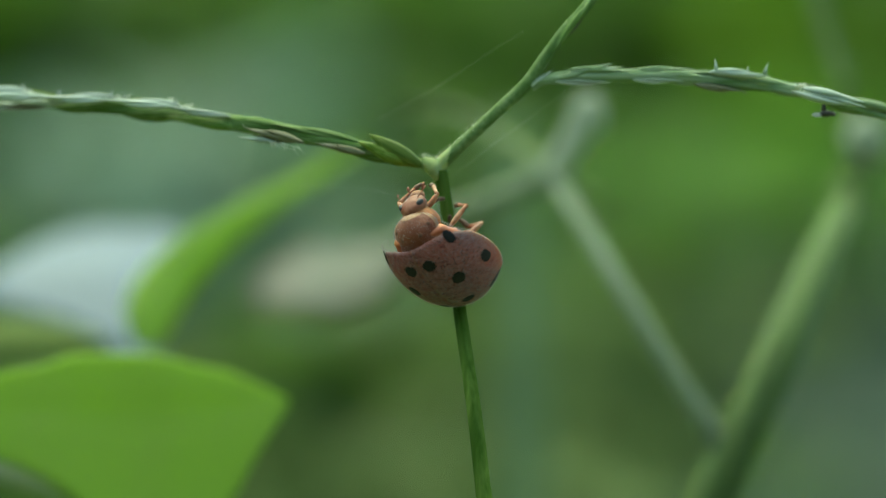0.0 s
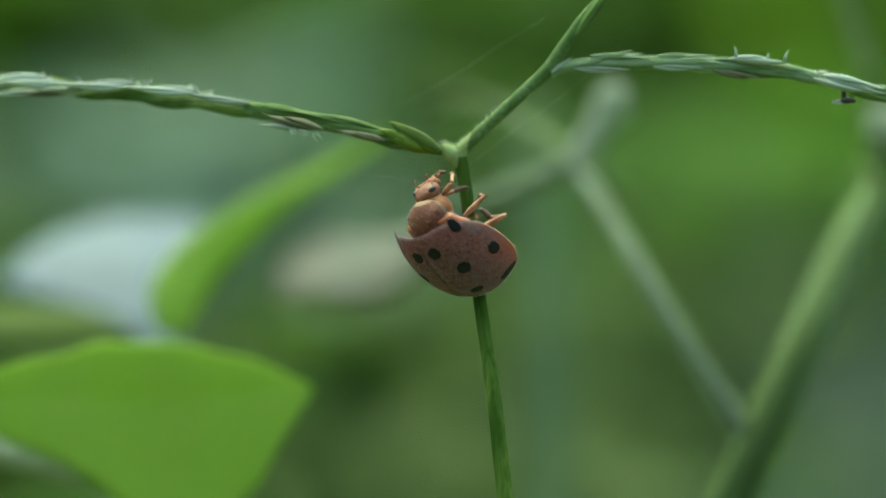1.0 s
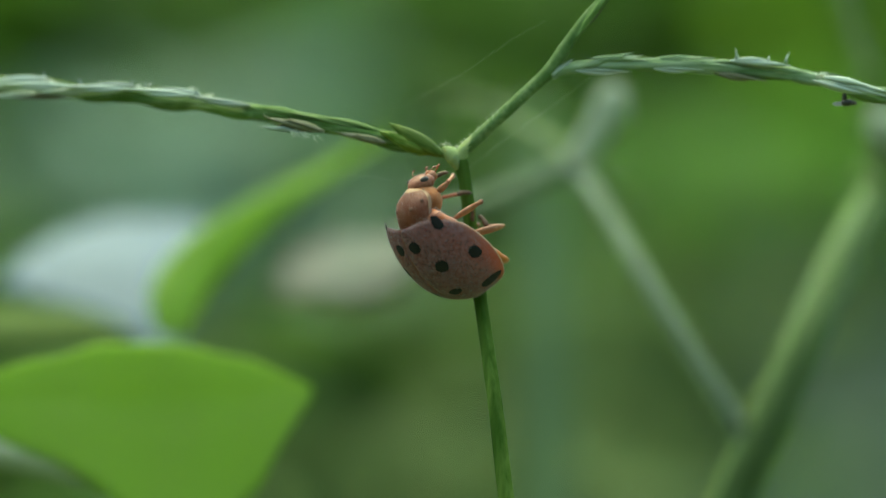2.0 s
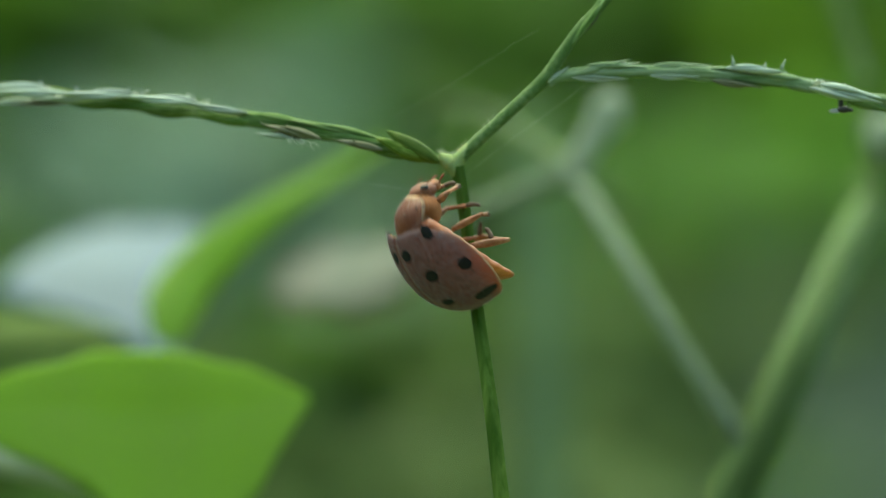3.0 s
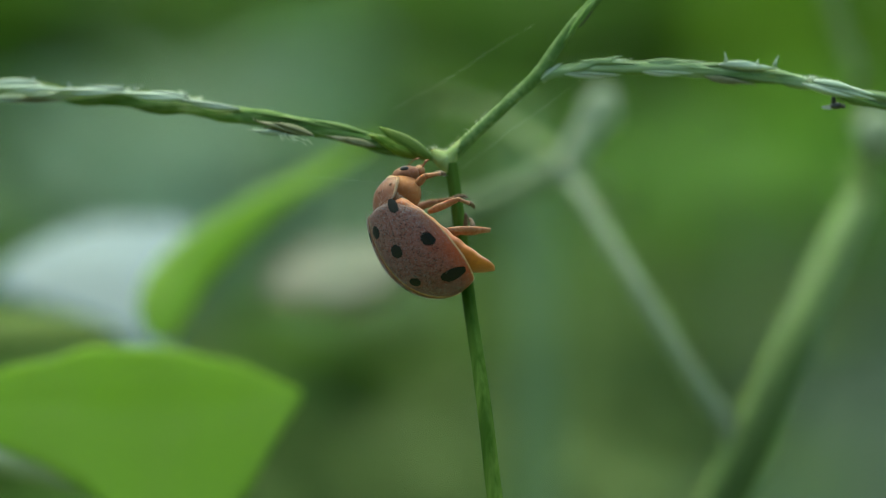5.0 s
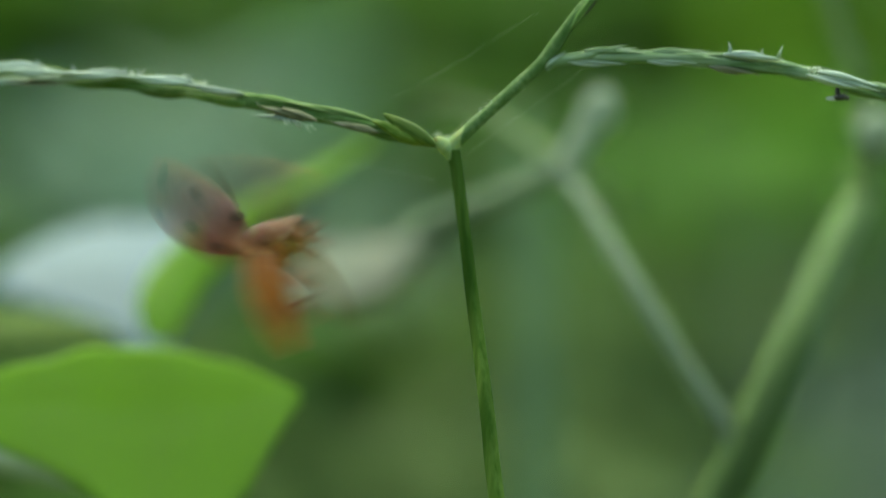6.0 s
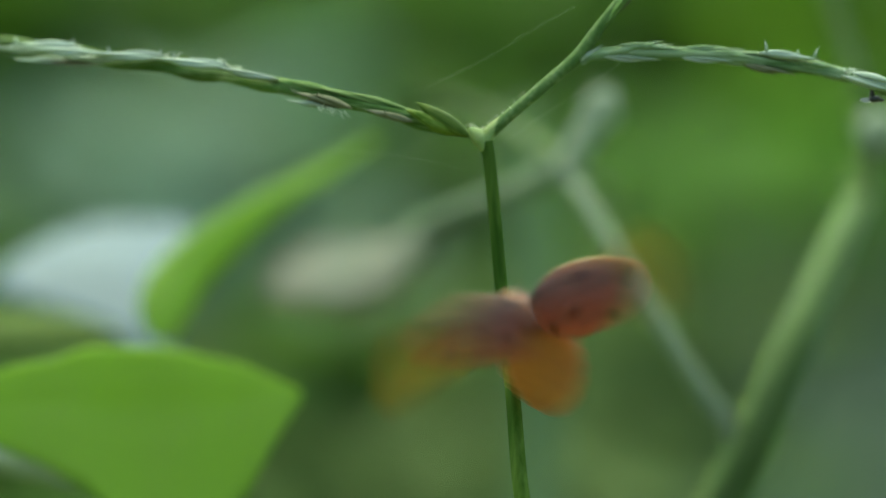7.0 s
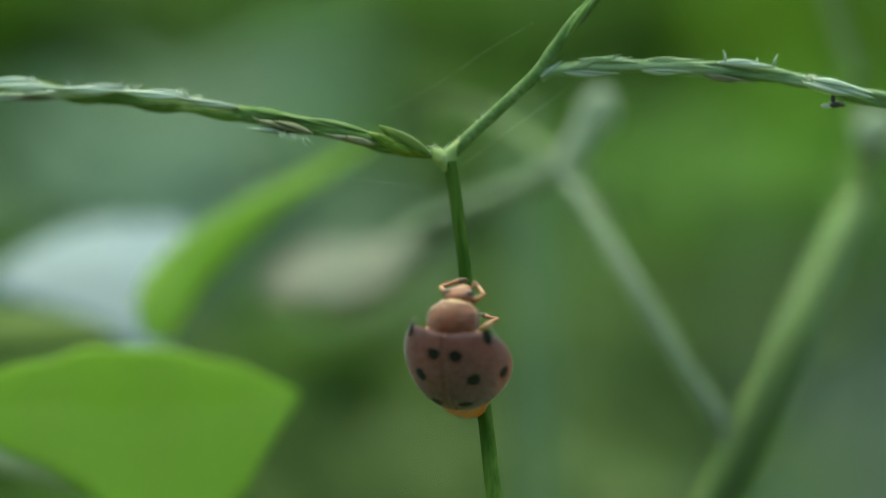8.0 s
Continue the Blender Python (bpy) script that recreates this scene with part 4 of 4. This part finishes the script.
def beetle():
    top = thing("ladybird", "dull pinkish orange ladybird beetle with black spots on a grass stalk", "beetle")
    cases = {s: wing_case(top, s) for s in (1, -1)}
    wings = {s: hind_wing(top, s) for s in (1, -1)}
    # abdomen, pointed at the rear, with ring folds
    bm = bmesh.new()
    n, sides, rings = 26, 24, []
    for i in range(n + 1):
        u = i / n
        y = 2.5 - 5.35 * u
        r = max(0.02, math.sin(math.pi * min(1, 0.12 + 0.88 * u)) ** 0.45)
        fold = 1 + 0.03 * math.sin(u * 44)
        zc = 0.35 + 0.33 * y - 1.7 * u ** 3
        ring = []
        for k in range(sides):
            a = math.tau * k / sides
            z = math.sin(a) * r * fold * (0.95 if math.sin(a) > 0 else 0.85)
            ring.append(bm.verts.new(mm((math.cos(a) * r * fold * (2.2 - 0.35 * u), y, zc + z))))
        rings.append(ring)
    for a, b in zip(rings, rings[1:]):
        for k in range(sides):
            bm.faces.new((a[k], a[(k + 1) % sides], b[(k + 1) % sides], b[k]))
    bm.faces.new(rings[0])
    bm.faces.new(rings[-1])
    belly = part("abdomen", bm, BELLY, top, "orange segmented belly")
    # neck shield: a plate that slopes down and forward, gently arched from side to side
    bm = bmesh.new()
    n, m, up, dn = 14, 24, [], []
    for i in range(n + 1):
        ra, rb = [], []
        for j in range(m + 1):
            p = shield_at(i / n, math.cos(math.pi * j / m))
            ra.append(bm.verts.new(mm(p)))
            rb.append(bm.verts.new(mm(p + (Vector((0, 2.7, 0.5)) - p).normalized() * 0.09)))
        up.append(ra)
        dn.append(rb)
    for i in range(n):
        for j in range(m):
            rim = 1 if j < 3 or j >= m - 3 or i == n - 1 else 0
            bm.faces.new((up[i][j], up[i + 1][j], up[i + 1][j + 1], up[i][j + 1])).material_index = rim
            bm.faces.new((dn[i][j], dn[i][j + 1], dn[i + 1][j + 1], dn[i + 1][j])).material_index = 1
        bm.faces.new((up[i][0], dn[i][0], dn[i + 1][0], up[i + 1][0])).material_index = 1
        bm.faces.new((up[i][m], up[i + 1][m], dn[i + 1][m], dn[i][m])).material_index = 1
    for j in range(m):
        bm.faces.new((up[0][j], up[0][j + 1], dn[0][j + 1], dn[0][j]))
        bm.faces.new((up[n][j], dn[n][j], dn[n][j + 1], up[n][j + 1])).material_index = 1
    shield = part("neck_shield", bm, [SHIELD, MARGIN], top, "pale orange neck shield")
    for u, c in ((0.50, 0.42), (0.50, -0.42), (0.62, 0.78), (0.62, -0.78)):
        part("spot", ball(shield_at(u, c), (0.12, 0.12, 0.035), rings=6, sides=10, turn=Euler((radians(-40), radians(45 * c), 0))), SHIELD_MARK, shield, "small brown mark")

    def on_shield(rng):
        u, c = rng.random(), rng.uniform(-0.98, 0.98)
        p = shield_at(u, c)
        n = (shield_at(u, c + 0.02) - p).cross(shield_at(u + 0.02, c) - p).normalized()
        return p, n * (1 if n.z > 0 else -1), Vector((0, 0.4, -0.5))

    down("down", shield, 450, 31, on_shield)
    rim_hairs("fringe", shield)
    chest = part("thorax", ball((0, 2.88, 0.42), (1.08, 1.0, 1.0), rings=14, sides=20, lump=0.07), CHEST, top, "smooth amber underside of the thorax")
    head = part("head", ball((0, 3.68, -0.20), (0.74, 0.47, 0.76), rings=14, sides=20, lump=0.04, turn=Euler((radians(-14), 0, 0))), FACE, top, "pale orange head with dark eyes")
    def on_ball(centre, size):
        def place(rng):
            d = Vector((rng.gauss(0, 1), rng.gauss(0, 1), rng.gauss(0, 1))).normalized()
            return Vector(centre) + Vector([a * b for a, b in zip(d, size)]), d, Vector((0, 0.5, -0.3))
        return place

    down("down", head, 260, 32, on_ball((0, 3.68, -0.20), (0.74, 0.48, 0.75)))
    down("down", chest, 320, 33, on_ball((0, 2.88, 0.42), (1.08, 1.0, 1.0)))
    part("mouth", ball((0, 3.58, -0.98), (0.44, 0.32, 0.30), rings=8, sides=14, lump=0.12), LEG, head, "pale mouth")
    for s in (1, -1):
        part("eye", ball((0.58 * s, 3.93, -0.10), (0.15, 0.17, 0.24), turn=Euler((radians(-20), radians(-22 * s), 0))), EYEBLACK, head, "black eye")
        part("antenna", stem([(0.46 * s, 4.02, -0.42), (0.68 * s, 4.10, -0.58), (0.84 * s, 4.12, -0.82), (0.86 * s, 4.08, -1.0)], [0.03, 0.022, 0.024, 0.055, 0.035], sides=6), FACE, head)
        part("feeler", stem([(0.30 * s, 3.62, -1.12), (0.46 * s, 3.82, -1.34), (0.50 * s, 3.86, -1.56)], [0.04, 0.045, 0.08, 0.04], sides=7), FACE, head)
    for s in (1, -1):
        a, b, c = (0, 0, 0) if s > 0 else (0.22, 0.7, 0.35)
        leg("front_leg", top, ((0.6 * s, 2.85 + a, -0.25), (1.15 * s, 3.1 + a, -0.75), (0.55 * s, 2.95 + a, -1.75)), (0.1 * s, 2.8 + a, -2.15))
        leg("middle_leg", top, ((0.9 * s, 1.3 + b, -0.1), (1.5 * s, 1.2 + b, -1.7), (0.7 * s, 0.9 + b, -2.4)), (0.1 * s, 0.6 + b, -2.8))
        leg("rear_leg", top, ((0.9 * s, 0.1 + c, -0.4), (0.9 * s, -0.9 + c, -2.75), (0.5 * s, -0.4 + c, -2.1)), (0.1 * s, 0.2 + c, -2.3))
    return top, cases, wings, (shield, chest, head), belly


ladybird, CASES, WINGS, FOREPARTS, ABDOMEN = beetle()


# ---------------------------------------------------------------- what moves, and when
# seconds, sideways and upward sway of the flower head (hundredths of a millimetre x 3), its lean in degrees
SWAY = [(0, 5, 1, 0), (0.5, 3, 1, 0), (1.0, -2, -1, 0), (1.5, 0, 1, 0), (3.0, -2, -1, 0), (3.5, 0, 0, 0), (4.0, 0, -1, 0), (4.5, -2, 0, 0), (5.4, 0, 0, 0),
        (5.8, 0, -1, 0), (5.9, 8, -14, 0.3), (6.0, 7, -24, 0.6), (6.1, 12, -36, 1.0), (6.2, 29, -42, 1.3), (6.3, 43, -46, 1.5), (6.4, 48, -45, 1.6),
        (6.5, 46, -44, 1.6), (6.6, 29, -35, 1.5), (6.7, 29, -33, 1.5), (6.8, 28, -35, 1.5), (6.9, 60, -42, 2.0), (7.0, 63, -39, 2.2), (7.1, 55, -28, 1.9),
        (7.2, 39, -6, 1.0), (7.3, -13, -4, 0.1), (7.4, -26, 0, -0.4), (7.5, -12, 8, -0.45), (7.6, -1, 5, -0.2), (7.8, 0, -2, 0), (8.0, 2, -4, 0)]


def swayed(x, up, lean):
    """The move of the flower head about its node."""
    n = mm(GRASS_NODE)
    return Matrix.Translation((x * 3e-5, 0, -up * 3e-5)) @ Matrix.Translation(n) @ Matrix.Rotation(radians(lean), 4, "Y") @ Matrix.Translation(-n)


# seconds; the beetle's middle, to the right and above the axis in mm; which way it heads; which way its back looks (right, up, towards the lens)
BEETLE = [
    (0.0, 1.02, 0.196, (-0.534, 0.687, 0.492), (-0.23, -0.678, 0.698)),
    (0.5, 0.787, 0.208, (-0.372, 0.762, 0.53), (-0.443, -0.648, 0.62)),
    (0.8, 0.75, 0.18, (-0.42, 0.75, 0.50), (-0.43, -0.65, 0.63)),
    (1.0, 0.596, 0.126, (-0.559, 0.726, 0.401), (-0.394, -0.658, 0.642)),
    (1.2, 0.52, 0.16, (-0.62, 0.73, 0.27), (-0.44, -0.63, 0.63)),
    (1.5, 0.454, 0.211, (-0.661, 0.738, 0.137), (-0.524, -0.585, 0.619)),
    (1.7, 0.001, 0.266, (-0.501, 0.84, 0.209), (-0.607, -0.513, 0.607)),
    (2.2, 0.2, -0.15, (-0.50, 0.80, 0.33), (-0.57, -0.59, 0.56)),
    (2.8, 0.47, -0.637, (-0.49, 0.743, 0.456), (-0.533, -0.669, 0.517)),
    (3.0, 0.282, -0.077, (-0.484, 0.856, 0.18), (-0.732, -0.509, 0.452)),
    (3.2, 0.1, 0.28, (-0.43, 0.89, 0.14), (-0.78, -0.44, 0.44)),
    (3.5, -0.038, 0.423, (-0.386, 0.918, 0.096), (-0.819, -0.389, 0.423)),
    (3.7, -0.24, 0.60, (-0.385, 0.918, 0.08), (-0.82, -0.389, 0.42)),
    (3.9, -0.64, 0.88, (-0.39, 0.915, 0.05), (-0.825, -0.385, 0.41)),
    (4.0, 0.06, 0.55, (-0.523, 0.847, 0.0), (-0.784, -0.492, 0.38)),
    (4.2, -0.28, 0.56, (-0.515, 0.853, -0.03), (-0.795, -0.48, 0.36)),
    (4.5, -0.43, 0.444, (-0.414, 0.906, -0.087), (-0.87, -0.366, 0.33)),
    (5.0, -0.44, 0.46, (-0.44, 0.89, -0.1), (-0.86, -0.38, 0.33)),
    (5.5, -0.35, 0.7, (-0.58, 0.8, -0.05), (-0.74, -0.55, 0.33)),
    (5.7, -0.38, 0.9, (-0.56, 0.82, -0.02), (-0.77, -0.52, 0.34)),
    (5.8, -0.6, 0.75, (-0.48, 0.87, 0.0), (-0.82, -0.44, 0.35)),
    (5.9, -4.1, -0.9, (-0.2, 0.95, 0.0), (-0.85, -0.15, 0.45)),
    (6.0, -8.9, -2.4, (0.28, 0.93, 0.0), (-0.8, 0.2, 0.5)),
    (6.1, -13.9, -4.0, (0.6, 0.8, 0.0), (-0.6, 0.35, 0.6)),
    (6.2, -17.4, -5.6, (0.72, 0.69, 0.0), (-0.45, 0.4, 0.8)),
    (6.3, -20.2, -10.0, (0.4, 0.85, 0.2), (-0.4, 0.1, 0.9)),
    (6.4, -20.3, -14.3, (0.3, 0.9, 0.2), (-0.2, 0.0, 0.95)),
    (6.5, -16.0, -20.0, (0.2, 0.95, 0.2), (0.0, -0.2, 0.95)),
    (6.6, -10.5, -15.5, (0.15, 0.95, 0.2), (0.1, -0.2, 0.95)),
    (6.7, -5.8, -8.8, (0.15, 0.98, 0.1), (0.0, -0.1, 1.0)),
    (6.8, -4.4, -4.6, (0.66, 0.75, 0.1), (-0.1, 0.0, 1.0)),
    (6.9, 0.0, -3.1, (0.55, 0.8, 0.1), (-0.05, -0.1, 1.0)),
    (7.0, 5.5, -6.3, (-0.42, 0.9, 0.05), (0.1, -0.05, 1.0)),
    (7.034, 6.2, -6.55, (-0.42, 0.89, 0.1), (0.12, -0.12, 1.0)),
    (7.1, 4.38, -5.73, (-0.5, 0.78, 0.25), (0.2, -0.3, 0.9)),
    (7.2, 0.1, -7.35, (0.33, 0.8, 0.5), (-0.1, -0.5, 0.85)),
    (7.3, 0.9, -6.0, (0.1, 0.85, 0.5), (-0.05, -0.5, 0.85)),
    (7.4, 1.3, -6.2, (0.05, 0.74, 0.66), (0.05, -0.67, 0.74)),
    (7.5, 1.78, -6.08, (0.109, 0.741, 0.661), (0.057, -0.669, 0.741)),
    (7.6, 1.42, -5.85, (0.221, 0.748, 0.626), (-0.012, -0.64, 0.768)),
    (7.8, 1.49, -5.87, (0.224, 0.896, 0.384), (-0.121, -0.366, 0.923)),
    (7.9, 1.33, -5.7, (0.09, 0.89, 0.43), (-0.2, -0.41, 0.88)),
    (8.0, 1.177, -5.512, (-0.046, 0.881, 0.47), (-0.283, -0.463, 0.84)),
]
# seconds, how far the beetle sits on the lens's side of the flower head, in mm
NEARER = [(0, 2.2), (5.6, 2.2), (6.0, 2.6), (6.6, 4.4), (7.2, 5.0), (8.0, 5.0)]
# seconds, how far the wing cases swing out, lift and turn over, in degrees
SHUT = [(0, 0, 0, 0), (4.6, 0, 0, 0), (5.2, 2, 2, 0), (5.5, 20, 15, 12), (5.8, 75, 45, 42)]
SETTLE = [(7.4, 30, 38, 30), (7.5, 23, 36, 25), (7.6, 14, 26, 12), (7.7, 7, 12, 6), (7.8, 2, 1, 2), (7.9, 0.5, 0, 0), (8.0, 0, 0, 0)]
OPEN = {1: SHUT + [(6.0, 132, 48, 45), (6.2, 105, 50, 45), (6.5, 115, 60, 45), (6.8, 118, 60, 45), (6.9, 104, 58, 45), (7.0, 78, 50, 40), (7.1, 76, 40, 45), (7.2, 24, 36, 38), (7.3, 20, 38, 34)] + SETTLE,
        -1: SHUT + [(6.0, 82, 32, 45), (6.2, 105, 50, 45), (6.5, 118, 60, 45), (6.8, 116, 62, 45), (6.9, 114, 60, 45), (7.0, 100, 72, 40), (7.1, 66, 34, 40), (7.2, 54, 36, 42), (7.3, 48, 38, 36)] + SETTLE}
# seconds, how far the hind wings swing out, how far their tips stay folded
SPREAD = [(0, -18, 174), (5.2, -18, 174), (5.4, 10, 120), (5.6, 60, 45), (5.8, 95, 0), (7.1, 95, 0), (7.2, 76, 0), (7.3, 72, 0), (7.4, 58, 0), (7.5, 46, 0), (7.6, 42, 24), (7.7, 26, 50), (7.8, 4, 70), (7.9, -6, 120), (8.0, -16, 172)]


# seconds, how far the head and neck shield tilt up in degrees, and reach forward in mm
NOD = [(0, 8, -0.55), (0.5, 8, -0.6), (1.2, 9, -0.42), (1.5, 8, -0.15), (1.7, 4, -0.1), (2.2, 6, -0.2), (2.8, 8, -0.30), (3.1, 0, 0), (3.5, 0, 0), (3.9, -4, -0.35), (4.0, -7, -0.1), (4.2, -6, 0), (4.5, 0, 0), (5.2, 0, 0), (6.0, 4, -0.1), (7.2, 4, -0.35), (7.5, 0, -0.5), (8.0, 0, -0.48)]
NAPE = Vector((0, 2.7, 1.2))
# seconds, how far the abdomen lifts in degrees, and stretches back in mm
TAIL = [(0, 0, 0), (7.1, 0, 0), (7.5, -6, -0.2), (7.8, -20, -0.6), (8.0, -20, -0.6)]
WAIST = Vector((0, 2.3, 0.8))


def facing(x, up, ahead, back, near):
    f = Vector((ahead[0], -ahead[2], ahead[1])).normalized()
    d = Vector((back[0], -back[2], back[1]))
    d = (d - f * d.dot(f)).normalized()
    k = 1 - near / 167.35
    m = Matrix((f.cross(d), f, d)).transposed().to_4x4()
    return Matrix.Translation(mm((x * k, -near, 400 + up * k))) @ m


def between(rows, t):
    for a, b in zip(rows, rows[1:]):
        if t <= b[0]:
            u = max(0.0, (t - a[0]) / (b[0] - a[0]))
            return [p + (q - p) * u for p, q in zip(a[1:], b[1:])]
    return rows[-1][1:]


def motions():
    rows = [(t, swayed(x, u, a)) for t, x, u, a in SWAY]
    walk(grass_head, [(t, m @ Matrix.Translation(mm(GRASS_BASE))) for t, m in rows])
    walk(fly, [(t, m @ Matrix.Translation(mm(FLY_AT))) for t, m in rows])
    for ob, o in threads:
        walk(ob, [(t, m @ Matrix.Translation(mm(o))) for t, m in rows])
    walk(ladybird, [(t, facing(x, u, f, d, *between(NEARER, t))) for t, x, u, f, d in BEETLE])
    for ob in FOREPARTS:
        walk(ob, [(t, Matrix.Translation(mm(NAPE + Vector((0, reach, 0)))) @ Matrix.Rotation(radians(nod), 4, "X") @ Matrix.Translation(mm(-NAPE))) for t, nod, reach in NOD])
    walk(ABDOMEN, [(t, Matrix.Translation(mm(WAIST + Vector((0, back, 0)))) @ Matrix.Rotation(radians(lift), 4, "X") @ Matrix.Translation(mm(-WAIST))) for t, lift, back in TAIL])
    # a stroke of the wings passes its middle at every tenth of a second
    beats = [i / 30 for i in range(163, 221) if i % 3]
    steps = [0.0, 4.6, 5.0, 5.2, 5.3] + beats + [7.4, 7.5, 7.6, 7.7, 7.8, 7.9, 8.0]
    for side, (ob, hinge) in CASES.items():
        rows = []
        for t in steps:
            out, lift, turn = between(OPEN[side], t)
            beat = (1 if round(t * 30) % 3 == 1 else -1) * min(1, max(0, (out - 48) / 30))
            lift, out = lift + 44 * beat, out + 26 * beat
            rows.append((t, Matrix.Translation(mm(hinge)) @ Matrix.Rotation(radians(out * side), 4, "Z") @ Matrix.Rotation(radians(-lift), 4, "X") @ Matrix.Rotation(radians(-turn * side), 4, "Y")))
        walk(ob, rows)
    times = [0.0, 5.2, 5.3] + beats + [i / 30 for i in range(221, 230) if i % 3] + [7.7, 7.8, 7.9, 8.0]
    for side, (inner, outer, root) in WINGS.items():
        a, b = [], []
        for t in times:
            out, fold = between(SPREAD, t)
            beat = (36 if round(t * 30) % 3 == 1 else -36) * min(1, max(0, (out - 12) / 34))
            a.append((t, Matrix.Translation(mm(root)) @ Matrix.Rotation(radians((out + beat) * side), 4, "Z") @ Matrix.Rotation(radians(-8 * side * (out > 20)), 4, "X") @ Matrix.Rotation(radians(-0.6 * beat), 4, "X")))
            b.append((t, Matrix.Translation(mm((0, -3.77, 0))) @ Matrix.Rotation(radians(fold), 4, "X")))
        walk(inner, a)
        walk(outer, b)


motions()
